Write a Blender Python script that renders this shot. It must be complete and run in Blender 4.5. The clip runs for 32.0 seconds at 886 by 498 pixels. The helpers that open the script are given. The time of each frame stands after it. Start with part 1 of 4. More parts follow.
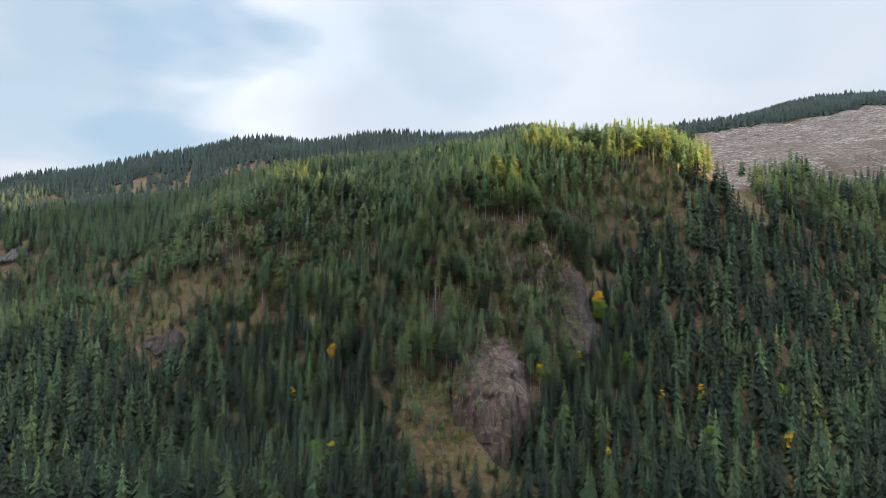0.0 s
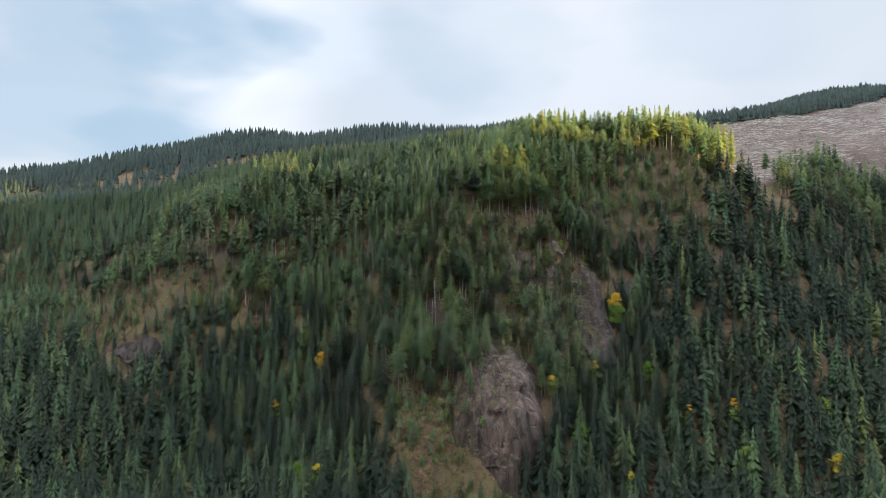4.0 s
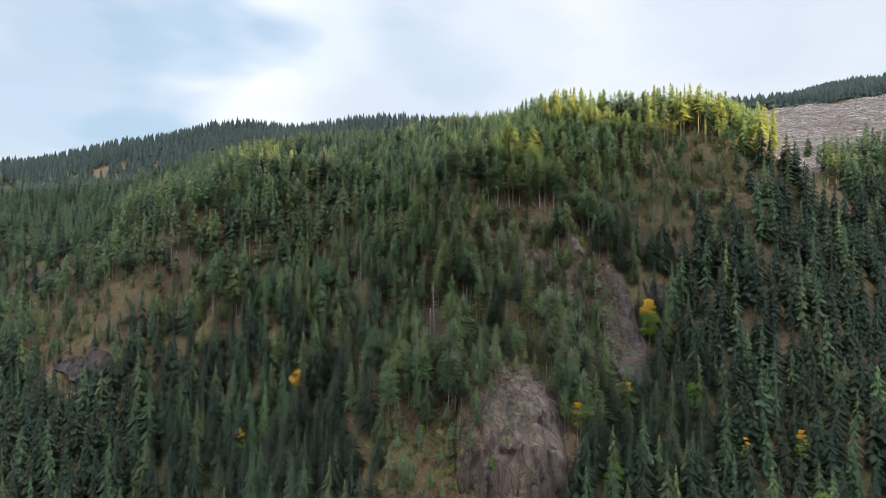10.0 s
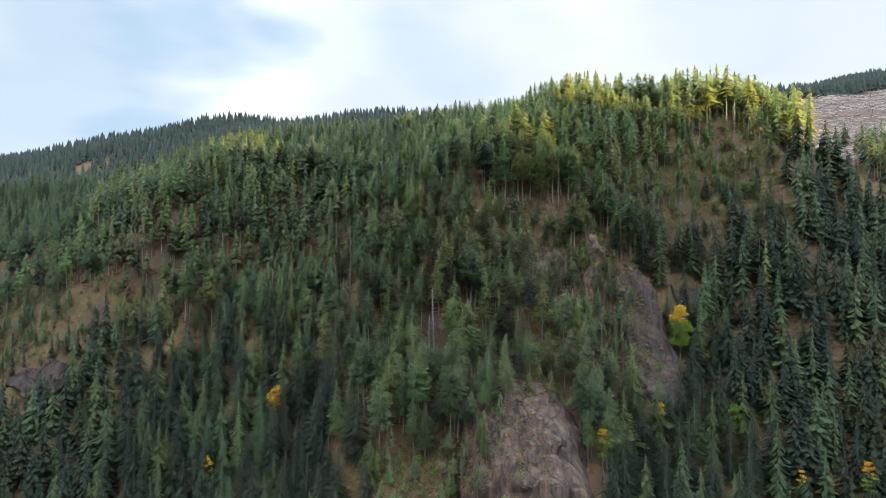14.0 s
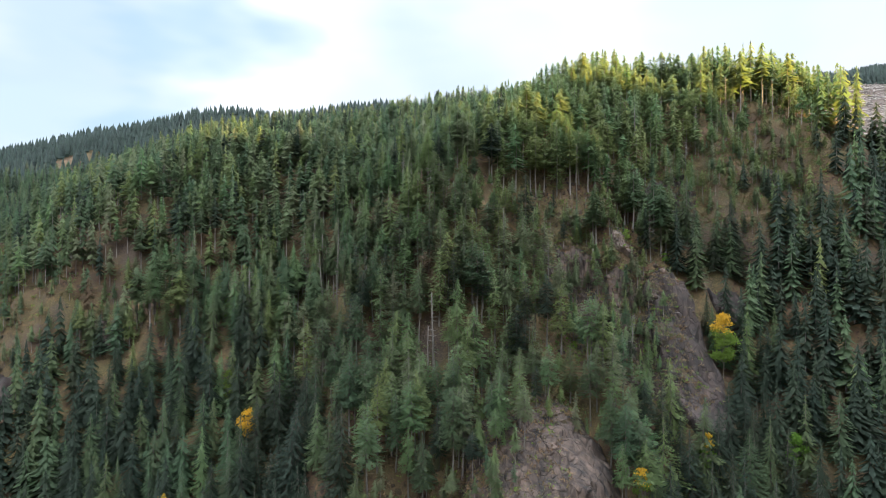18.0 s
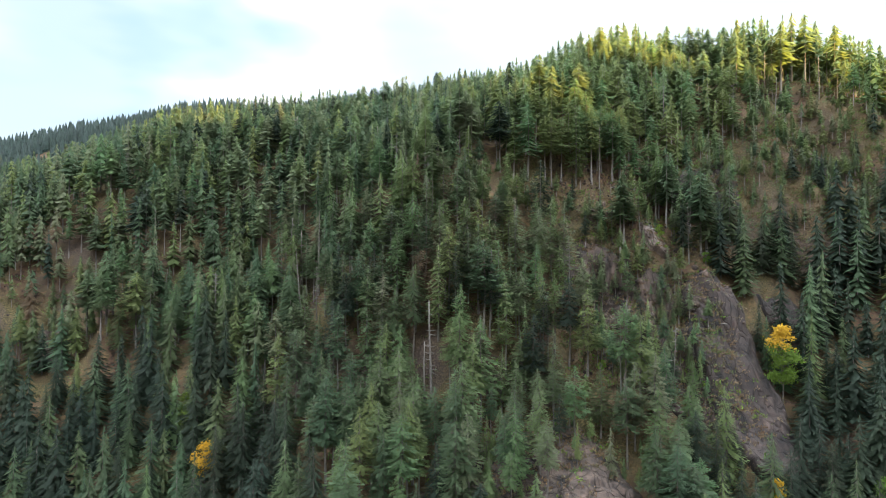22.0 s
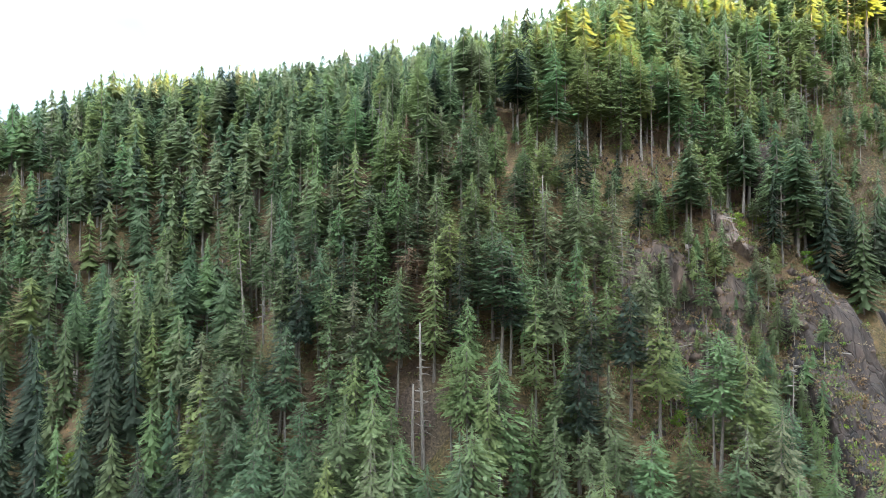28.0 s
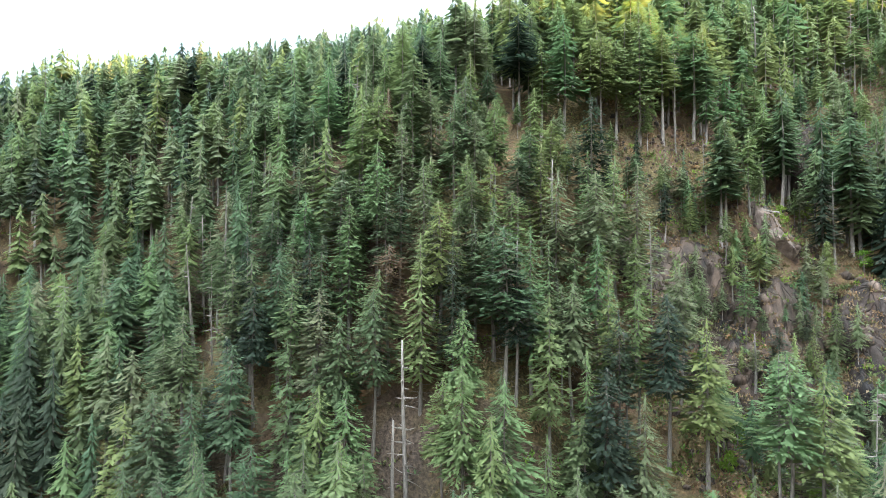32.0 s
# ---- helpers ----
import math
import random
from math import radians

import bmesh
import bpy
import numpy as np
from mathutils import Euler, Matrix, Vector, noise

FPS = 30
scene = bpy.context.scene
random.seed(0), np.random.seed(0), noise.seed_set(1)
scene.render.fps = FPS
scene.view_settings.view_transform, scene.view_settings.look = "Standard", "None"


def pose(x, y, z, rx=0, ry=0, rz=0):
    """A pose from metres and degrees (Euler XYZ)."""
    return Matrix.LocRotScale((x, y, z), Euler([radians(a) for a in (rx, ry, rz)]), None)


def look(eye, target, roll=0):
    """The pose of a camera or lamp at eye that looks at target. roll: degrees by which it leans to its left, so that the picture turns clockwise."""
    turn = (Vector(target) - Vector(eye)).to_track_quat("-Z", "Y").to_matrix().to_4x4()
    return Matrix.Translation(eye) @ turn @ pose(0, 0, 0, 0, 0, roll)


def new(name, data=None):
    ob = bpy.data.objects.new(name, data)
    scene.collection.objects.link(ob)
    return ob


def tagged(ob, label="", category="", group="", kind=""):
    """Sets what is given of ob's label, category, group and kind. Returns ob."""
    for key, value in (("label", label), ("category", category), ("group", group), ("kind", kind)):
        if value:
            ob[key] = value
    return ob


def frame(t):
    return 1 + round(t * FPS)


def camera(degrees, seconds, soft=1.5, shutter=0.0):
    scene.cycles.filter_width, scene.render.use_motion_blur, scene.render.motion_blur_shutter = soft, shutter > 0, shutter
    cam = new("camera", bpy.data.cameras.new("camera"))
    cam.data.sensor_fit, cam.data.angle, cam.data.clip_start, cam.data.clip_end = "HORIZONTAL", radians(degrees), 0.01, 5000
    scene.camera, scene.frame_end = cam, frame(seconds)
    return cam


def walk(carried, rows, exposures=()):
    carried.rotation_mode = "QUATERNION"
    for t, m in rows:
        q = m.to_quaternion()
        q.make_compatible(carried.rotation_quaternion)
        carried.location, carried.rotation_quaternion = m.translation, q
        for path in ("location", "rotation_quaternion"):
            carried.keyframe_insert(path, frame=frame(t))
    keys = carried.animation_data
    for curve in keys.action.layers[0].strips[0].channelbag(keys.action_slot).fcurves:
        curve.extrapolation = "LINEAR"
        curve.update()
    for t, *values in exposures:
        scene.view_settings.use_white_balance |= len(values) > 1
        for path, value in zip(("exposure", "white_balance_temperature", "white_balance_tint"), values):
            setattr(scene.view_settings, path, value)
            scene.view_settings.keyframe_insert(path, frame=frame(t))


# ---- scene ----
from mathutils.bvhtree import BVHTree

# ---- camera: a drone flying level towards the mountainside ----
cam = camera(74.0, 32.0, 0.8)
EYE = 170.0
ROWS = [
    (0.0, 0.0, 0.02, 1.22), (3.0, 36.7, 0.04, 1.15), (6.0, 73.7, 0.06, 1.06), (9.0, 110.6, 0.06, 1.09),
    (12.0, 147.3, 0.11, 1.12), (15.0, 184.3, 0.19, 1.14), (18.0, 221.7, 0.32, 1.16), (20.0, 246.7, 0.37, 1.19),
    (22.0, 271.5, 0.36, 1.24), (24.0, 296.5, 0.34, 1.29), (26.0, 321.6, 0.34, 1.37), (27.0, 334.2, 0.35, 1.42),
    (28.0, 346.7, 0.35, 1.47), (28.5, 352.6, 0.35, 1.51), (29.0, 357.5, 0.31, 1.54), (29.5, 362.4, 0.22, 1.57),
    (30.0, 366.8, 0.05, 1.6), (30.5, 370.7, -0.16, 1.62), (31.0, 374.0, -0.35, 1.64), (31.5, 376.9, -0.52, 1.65),
    (32.0, 379.1, -0.67, 1.66),
]
walk(cam, [(t, pose(0, y, EYE, 90 + pitch, 0, yaw)) for t, y, yaw, pitch in ROWS], [(0.0, 2.95, 6000, 12), (10.0, 3.05, 6050, 13), (20.0, 3.41, 6000, 12), (26.0, 3.82, 5980, 10), (32.0, 4.41, 6000, 7)])

# ---- sky and sun ----
SUN_HEIGHT, SUN_SIDE = 3.5, -22.0      # degrees over the horizon; degrees ahead of due right
world = bpy.data.worlds.new("sky")
scene.world = world
world.use_nodes = True
wn, wl = world.node_tree.nodes, world.node_tree.links
wn.clear()


def wnode(kind, **values):
    n = wn.new(kind)
    for k, v in values.items():
        n.inputs[k].default_value = v
    return n


w_out = wnode("ShaderNodeOutputWorld")
w_bg = wnode("ShaderNodeBackground", Strength=0.135)
w_sky = wn.new("ShaderNodeTexSky")
w_sky.sky_type, w_sky.sun_disc = "NISHITA", False
w_sky.sun_elevation, w_sky.sun_rotation = radians(SUN_HEIGHT), radians(90 - SUN_SIDE)
w_dim = wn.new("ShaderNodeVectorMath")
w_dim.operation = "SCALE"
w_dim.inputs["Scale"].default_value = 0.1
wl.new(w_sky.outputs[0], w_dim.inputs[0])
w_tc = wn.new("ShaderNodeTexCoord")
w_map = wn.new("ShaderNodeMapping")
w_map.inputs["Scale"].default_value = (1.0, 1.0, 2.6)
w_map.inputs["Location"].default_value = (3.15, 0.4, 0.7)
wl.new(w_tc.outputs["Generated"], w_map.inputs[0])
w_noise = wnode("ShaderNodeTexNoise", Scale=2.1, Detail=4.0, Roughness=0.45, Distortion=0.3)
wl.new(w_map.outputs[0], w_noise.inputs["Vector"])
w_ramp = wn.new("ShaderNodeValToRGB")
w_ramp.color_ramp.elements[0].position, w_ramp.color_ramp.elements[0].color = 0.3, (0.88, 0.88, 0.88, 1)
w_ramp.color_ramp.elements[1].position, w_ramp.color_ramp.elements[1].color = 0.6, (1, 1, 1, 1)
wl.new(w_noise.outputs[0], w_ramp.inputs[0])


w_soft = wnode("ShaderNodeTexNoise", Scale=3.2, Detail=3.0, Roughness=0.5)
wl.new(w_map.outputs[0], w_soft.inputs["Vector"])
w_off = wn.new("ShaderNodeVectorMath")
w_off.operation = "SUBTRACT"
w_off.inputs[1].default_value = (0.5, 0.5, 0.5)
wl.new(w_soft.outputs["Color"], w_off.inputs[0])
w_warp = wn.new("ShaderNodeVectorMath")
w_warp.operation = "MULTIPLY_ADD"
w_warp.inputs[1].default_value = (0.15, 0.0, 0.15)
wl.new(w_off.outputs[0], w_warp.inputs[0])
wl.new(w_tc.outputs["Generated"], w_warp.inputs[2])


def sky_lobe(direction, reach, low, high):
    """A soft round region of the cloud cover: high at its middle, low at reach degrees from it."""
    d = wn.new("ShaderNodeVectorMath")
    d.operation = "DOT_PRODUCT"
    d.inputs[1].default_value = Vector(direction).normalized()
    wl.new(w_warp.outputs[0], d.inputs[0])
    m = wn.new("ShaderNodeMapRange")
    m.interpolation_type = "SMOOTHERSTEP"
    for key, value in zip(("From Min", "From Max", "To Min", "To Max"), (math.cos(radians(reach)), 1.0, low, high)):
        m.inputs[key].default_value = value
    wl.new(d.outputs["Value"], m.inputs["Value"])
    return m.outputs[0]


def w_math(kind, a, b):
    m = wn.new("ShaderNodeMath")
    m.operation = kind
    m.use_clamp = kind != "MULTIPLY"
    for k, v in enumerate((a, b)):
        if hasattr(v, "links"):
            wl.new(v, m.inputs[k])
        else:
            m.inputs[k].default_value = v
    return m.outputs[0]


# thin bright cloud ahead, and gaps of blue beside it
w_bright = w_math("ADD", w_math("ADD", sky_lobe((-0.33, 1.0, 0.33), 13, 0.85, 0.99), sky_lobe((-0.6, 1.0, 0.24), 8, 0.0, 0.07)), sky_lobe((0.15, 1.0, 0.5), 24, 0.0, 0.06))
w_cover = w_ramp.outputs[0]
for place, reach, amount in (((-0.66, 1.0, 0.40), 17, 0.62), ((-0.46, 1.0, 0.36), 9, 0.2), ((-0.1, 1.0, 0.28), 13, 0.24), ((0.05, 1.0, 0.40), 11, 0.18), ((0.66, 1.0, 0.44), 16, 0.2),
                             ((0.4, 1.0, 0.3), 12, 0.08)):
    w_cover = w_math("SUBTRACT", w_cover, sky_lobe(place, reach, 0.0, amount))
w_cloud = wn.new("ShaderNodeVectorMath")
w_cloud.operation = "SCALE"
w_cloud.inputs[0].default_value = (0.95, 0.97, 0.975)
wl.new(w_bright, w_cloud.inputs["Scale"])
w_blue = wn.new("ShaderNodeMix")
w_blue.data_type = "RGBA"
w_blue.inputs["Factor"].default_value = 0.72
w_blue.inputs["B"].default_value = (0.46, 0.68, 0.85, 1)
wl.new(w_dim.outputs[0], w_blue.inputs["A"])
w_mix = wn.new("ShaderNodeMix")
w_mix.data_type = "RGBA"
wl.new(w_cover, w_mix.inputs["Factor"])
wl.new(w_blue.outputs["Result"], w_mix.inputs["A"])
wl.new(w_cloud.outputs[0], w_mix.inputs["B"])
# an overcast sky is brightest overhead
w_sep = wn.new("ShaderNodeSeparateXYZ")
wl.new(w_tc.outputs["Generated"], w_sep.inputs[0])
w_high = wn.new("ShaderNodeMapRange")
for key, value in zip(("From Min", "From Max", "To Min", "To Max"), (0.42, 1.0, 1.0, 7.0)):
    w_high.inputs[key].default_value = value
wl.new(w_sep.outputs["Z"], w_high.inputs["Value"])
w_lift = wn.new("ShaderNodeVectorMath")
w_lift.operation = "SCALE"
wl.new(w_mix.outputs["Result"], w_lift.inputs[0])
wl.new(w_high.outputs[0], w_lift.inputs["Scale"])
wl.new(w_lift.outputs[0], w_bg.inputs["Color"])
wl.new(w_bg.outputs[0], w_out.inputs[0])

sun_data = bpy.data.lights.new("sun", "SUN")
sun_data.energy, sun_data.angle, sun_data.color = 5.0, radians(0.6), (1.0, 0.64, 0.15)
sun = new("sun", sun_data)
sun.matrix_world = look((0, 0, 0), (-math.cos(radians(SUN_SIDE)), -math.sin(radians(SUN_SIDE)), -math.tan(radians(SUN_HEIGHT))))


# ---- materials ----
def material(name):
    m = bpy.data.materials.new(name)
    m.use_nodes = True
    nt = m.node_tree
    return m, nt.nodes, nt.links, nt.nodes["Principled BSDF"]


def ramp(nodes, links, source, stops):
    r = nodes.new("ShaderNodeValToRGB")
    while len(r.color_ramp.elements) < len(stops):
        r.color_ramp.elements.new(0.5)
    for e, (p, c) in zip(r.color_ramp.elements, stops):
        e.position, e.color = p, (*c, 1)
    links.new(source, r.inputs[0])
    return r.outputs[0]


def noise_at(nodes, links, scale, detail=4.0, stretch=(1, 1, 1), rough=0.55, coords="Position"):
    if coords == "Position":
        g = nodes.new("ShaderNodeNewGeometry").outputs["Position"]
    else:
        g = nodes.new("ShaderNodeTexCoord").outputs["Object"]
    mp = nodes.new("ShaderNodeMapping")
    mp.inputs["Scale"].default_value = stretch
    links.new(g, mp.inputs[0])
    n = nodes.new("ShaderNodeTexNoise")
    n.inputs["Scale"].default_value, n.inputs["Detail"].default_value, n.inputs["Roughness"].default_value = scale, detail, rough
    links.new(mp.outputs[0], n.inputs["Vector"])
    return n.outputs[0]


def blend(nodes, links, factor, a, b, mode="MIX"):
    m = nodes.new("ShaderNodeMix")
    m.data_type, m.blend_type = "RGBA", mode
    for sock, v in (("Factor", factor), ("A", a), ("B", b)):
        if hasattr(v, "links"):
            links.new(v, m.inputs[sock])
        else:
            m.inputs[sock].default_value = v if sock == "Factor" else (*v, 1)
    return m.outputs["Result"]


def bump(nodes, links, height, bsdf, strength=0.5, distance=0.3):
    b = nodes.new("ShaderNodeBump")
    b.inputs["Strength"].default_value, b.inputs["Distance"].default_value = strength, distance
    links.new(height, b.inputs["Height"])
    links.new(b.outputs[0], bsdf.inputs["Normal"])


def foliage(name, stops, through_light=0.52):
    """Needles or leaves: a tint per tree, a finer one per spray, and light that passes through."""
    m, n, l, p = material(name)
    info = n.new("ShaderNodeObjectInfo")
    att = n.new("ShaderNodeAttribute")
    att.attribute_name = "tint"
    add = n.new("ShaderNodeMath")
    l.new(info.outputs["Random"], add.inputs[0])
    l.new(att.outputs["Fac"], add.inputs[1])
    fr = n.new("ShaderNodeMath")
    fr.operation = "FRACT"
    l.new(add.outputs[0], fr.inputs[0])
    col = ramp(n, l, fr.outputs[0], stops)
    geo = n.new("ShaderNodeNewGeometry")
    shade = n.new("ShaderNodeMapRange")
    shade.inputs["To Min"].default_value, shade.inputs["To Max"].default_value = 0.84, 1.17
    l.new(geo.outputs["Random Per Island"], shade.inputs["Value"])
    sc = n.new("ShaderNodeVectorMath")
    sc.operation = "SCALE"
    l.new(col, sc.inputs[0])
    l.new(shade.outputs[0], sc.inputs["Scale"])
    l.new(sc.outputs[0], p.inputs["Base Color"])
    p.inputs["Roughness"].default_value = 0.65
    p.inputs["Specular IOR Level"].default_value = 0.25
    tr = n.new("ShaderNodeBsdfTranslucent")
    l.new(sc.outputs[0], tr.inputs["Color"])
    mx = n.new("ShaderNodeMixShader")
    mx.inputs[0].default_value = through_light
    l.new(p.outputs[0], mx.inputs[1])
    l.new(tr.outputs[0], mx.inputs[2])
    l.new(mx.outputs[0], n["Material Output"].inputs[0])
    return m


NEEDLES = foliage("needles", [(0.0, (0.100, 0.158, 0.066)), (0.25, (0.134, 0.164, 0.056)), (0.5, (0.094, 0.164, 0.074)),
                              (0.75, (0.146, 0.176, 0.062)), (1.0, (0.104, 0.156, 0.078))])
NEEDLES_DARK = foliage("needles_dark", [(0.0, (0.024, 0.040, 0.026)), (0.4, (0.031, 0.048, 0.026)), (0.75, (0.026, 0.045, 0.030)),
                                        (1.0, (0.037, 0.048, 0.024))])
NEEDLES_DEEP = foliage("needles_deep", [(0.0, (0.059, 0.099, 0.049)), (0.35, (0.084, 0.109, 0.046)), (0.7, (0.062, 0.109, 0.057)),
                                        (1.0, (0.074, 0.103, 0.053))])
NEEDLES_PALE = foliage("needles_pale", [(0.0, (0.131, 0.155, 0.083)), (0.5, (0.115, 0.153, 0.074)), (1.0, (0.138, 0.148, 0.086))])
NEEDLES_BROWN = foliage("needles_brown", [(0.0, (0.13, 0.085, 0.045)), (1.0, (0.11, 0.08, 0.05))])
# far trees: the blue haze of distance is put into the needle colour
NEEDLES_FAR = foliage("needles_far_haze", [(0.0, (0.043, 0.065, 0.056)), (0.5, (0.050, 0.076, 0.061)), (1.0, (0.040, 0.061, 0.054))])
LEAVES_YELLOW = foliage("leaves_yellow", [(0.0, (0.55, 0.36, 0.03)), (0.5, (0.5, 0.28, 0.02)), (1.0, (0.42, 0.36, 0.04))], 0.4)
LEAVES_GREEN = foliage("leaves_green", [(0.0, (0.10, 0.19, 0.025)), (0.5, (0.15, 0.22, 0.03)), (1.0, (0.08, 0.16, 0.035))], 0.4)
DRY = foliage("dry_grass", [(0.0, (0.20, 0.14, 0.075)), (0.4, (0.15, 0.098, 0.052)), (0.7, (0.18, 0.145, 0.095)), (1.0, (0.20, 0.125, 0.062))], 0.3)
SCRUB = foliage("scrub", [(0.0, (0.13, 0.11, 0.05)), (0.35, (0.09, 0.10, 0.04)), (0.7, (0.15, 0.09, 0.05)), (1.0, (0.11, 0.12, 0.05))], 0.3)


def bark(name, dark, light):
    m, n, l, p = material(name)
    f = noise_at(n, l, 1.4, 5, (4, 4, 0.6), coords="Object")
    l.new(ramp(n, l, f, [(0.3, dark), (0.7, light)]), p.inputs["Base Color"])
    p.inputs["Roughness"].default_value = 0.9
    bump(n, l, f, p, 0.6, 0.08)
    return m


BARK = bark("bark", (0.06, 0.052, 0.045), (0.21, 0.187, 0.165))
DEADWOOD = bark("deadwood", (0.08, 0.072, 0.064), (0.24, 0.217, 0.195))


BLEACHED = bark("bleached_wood", (0.22, 0.19, 0.17), (0.46, 0.42, 0.38))


def ground_material():
    m, n, l, p = material("forest_floor")
    big = noise_at(n, l, 0.035, 5)
    mid = noise_at(n, l, 0.25, 6)
    fine = noise_at(n, l, 1.6, 6)
    soil = ramp(n, l, mid, [(0.36, (0.03, 0.021, 0.015)), (0.47, (0.095, 0.058, 0.036)), (0.56, (0.08, 0.062, 0.032)), (0.68, (0.17, 0.105, 0.055))])
    moss = ramp(n, l, fine, [(0.36, (0.034, 0.032, 0.016)), (0.55, (0.09, 0.074, 0.032)), (0.68, (0.16, 0.115, 0.05))])
    col = blend(n, l, ramp(n, l, big, [(0.42, (0, 0, 0)), (0.6, (1, 1, 1))]), soil, moss)
    geo = n.new("ShaderNodeNewGeometry")
    sep = n.new("ShaderNodeSeparateXYZ")
    l.new(geo.outputs["True Normal"], sep.inputs[0])
    rock = ramp(n, l, fine, [(0.3, (0.03, 0.024, 0.02)), (0.7, (0.12, 0.09, 0.07))])
    steep = ramp(n, l, sep.outputs["Z"], [(0.34, (1, 1, 1)), (0.5, (0, 0, 0))])
    col = blend(n, l, steep, col, rock)
    cut = n.new("ShaderNodeAttribute")
    cut.attribute_name = "cleared"
    slash = ramp(n, l, mid, [(0.36, (0.055, 0.04, 0.033)), (0.47, (0.125, 0.096, 0.084)), (0.56, (0.085, 0.068, 0.05)), (0.68, (0.19, 0.155, 0.14))])
    l.new(blend(n, l, cut.outputs["Fac"], col, slash), p.inputs["Base Color"])
    p.inputs["Roughness"].default_value = 0.95
    p.inputs["Specular IOR Level"].default_value = 0.2
    bump(n, l, fine, p, 0.8, 0.6)
    return m


GROUND = ground_material()


def rock_material(name, dark, mid, light, moss):
    m, n, l, p = material(name)
    streak = noise_at(n, l, 0.16, 7, (1, 1, 0.07), 0.66)
    block = noise_at(n, l, 0.4, 7, (1, 1, 0.3), 0.68)
    fine = noise_at(n, l, 2.0, 6)
    col = ramp(n, l, streak, [(0.38, dark), (0.46, mid), (0.55, tuple(v * 1.25 for v in mid)), (0.64, light)])
    col = blend(n, l, 0.8, col, ramp(n, l, block, [(0.34, (0.3, 0.28, 0.26)), (0.5, (0.95, 0.93, 0.9)), (0.66, (1.5, 1.45, 1.38))]), "MULTIPLY")
    # cracks that part upright columns, bent by a coarse noise
    geo = n.new("ShaderNodeNewGeometry")
    bent = n.new("ShaderNodeVectorMath")
    bent.operation = "MULTIPLY_ADD"
    wave = n.new("ShaderNodeTexNoise")
    wave.inputs["Scale"].default_value = 0.12
    l.new(geo.outputs["Position"], wave.inputs["Vector"])
    bent.inputs[1].default_value = (5, 5, 5)
    l.new(wave.outputs["Color"], bent.inputs[0])
    l.new(geo.outputs["Position"], bent.inputs[2])
    crack = None
    for size, thin in ((0.09, 0.07), (0.3, 0.05)):
        flat = n.new("ShaderNodeMapping")
        flat.inputs["Scale"].default_value = (1, 1, 0.07)
        l.new(bent.outputs[0], flat.inputs[0])
        vor = n.new("ShaderNodeTexVoronoi")
        vor.feature = "DISTANCE_TO_EDGE"
        vor.inputs["Scale"].default_value = size
        l.new(flat.outputs[0], vor.inputs["Vector"])
        line = ramp(n, l, vor.outputs["Distance"], [(0.0, (0.12, 0.11, 0.1)), (thin, (1, 1, 1))])
        crack = line if crack is None else blend(n, l, 1.0, crack, line, "MULTIPLY")
    col = blend(n, l, 0.28, col, crack, "MULTIPLY")
    sep = n.new("ShaderNodeSeparateXYZ")
    l.new(geo.outputs["Normal"], sep.inputs[0])
    up = n.new("ShaderNodeMath")
    l.new(sep.outputs["Z"], up.inputs[0])
    l.new(block, up.inputs[1])
    cover = ramp(n, l, up.outputs[0], [(1.02, (0, 0, 0)), (1.2, (1, 1, 1))])
    l.new(blend(n, l, cover, col, ramp(n, l, fine, [(0.36, tuple(v * 0.3 for v in moss)), (0.6, moss)])), p.inputs["Base Color"])
    p.inputs["Roughness"].default_value = 0.85
    mix = n.new("ShaderNodeMath")
    l.new(block, mix.inputs[0])
    l.new(crack, mix.inputs[1])
    bump(n, l, mix.outputs[0], p, 0.8, 0.9)
    return m


ROCK = rock_material("cliff_rock", (0.012, 0.009, 0.007), (0.050, 0.035, 0.027), (0.096, 0.068, 0.053), (0.066, 0.054, 0.024))
ROCK_DARK = rock_material("dark_cliff_rock", (0.007, 0.005, 0.005), (0.025, 0.017, 0.014), (0.056, 0.038, 0.031), (0.05, 0.040, 0.020))
ROCK_GREY = rock_material("grey_cliff_rock", (0.016, 0.016, 0.017), (0.052, 0.050, 0.050), (0.13, 0.125, 0.12), (0.075, 0.065, 0.030))
ROCK_PALE = rock_material("pale_cliff_rock", (0.05, 0.04, 0.035), (0.13, 0.10, 0.085), (0.22, 0.18, 0.155), (0.085, 0.062, 0.030))


# ---- mesh helpers ----
def mesh_from(name, verts, tris, mats, index=None, tint=None, smooth=False, normals=None):
    me = bpy.data.meshes.new(name)
    verts, tris = np.asarray(verts, np.float32), np.asarray(tris, np.int32)
    me.vertices.add(len(verts))
    me.vertices.foreach_set("co", verts.ravel())
    me.loops.add(tris.size)
    me.loops.foreach_set("vertex_index", tris.ravel())
    me.polygons.add(len(tris))
    me.polygons.foreach_set("loop_start", np.arange(0, tris.size, tris.shape[1], dtype=np.int32))
    for m in mats:
        me.materials.append(m)
    if index is not None:
        me.polygons.foreach_set("material_index", np.asarray(index, np.int32))
    me.update(calc_edges=True)
    if smooth:
        me.polygons.foreach_set("use_smooth", np.ones(len(tris), bool))
    if tint is not None:
        a = me.attributes.new("tint", "FLOAT", "POINT")
        a.data.foreach_set("value", np.asarray(tint, np.float32))
    if normals is not None:
        me.polygons.foreach_set("use_smooth", np.ones(len(tris), bool))
        me.normals_split_custom_set_from_vertices(normals)
    return me


def part(name, mesh, parent=None, label=""):
    ob = new(name, mesh)
    ob.parent = parent
    if label:
        ob["label"] = label
    return ob


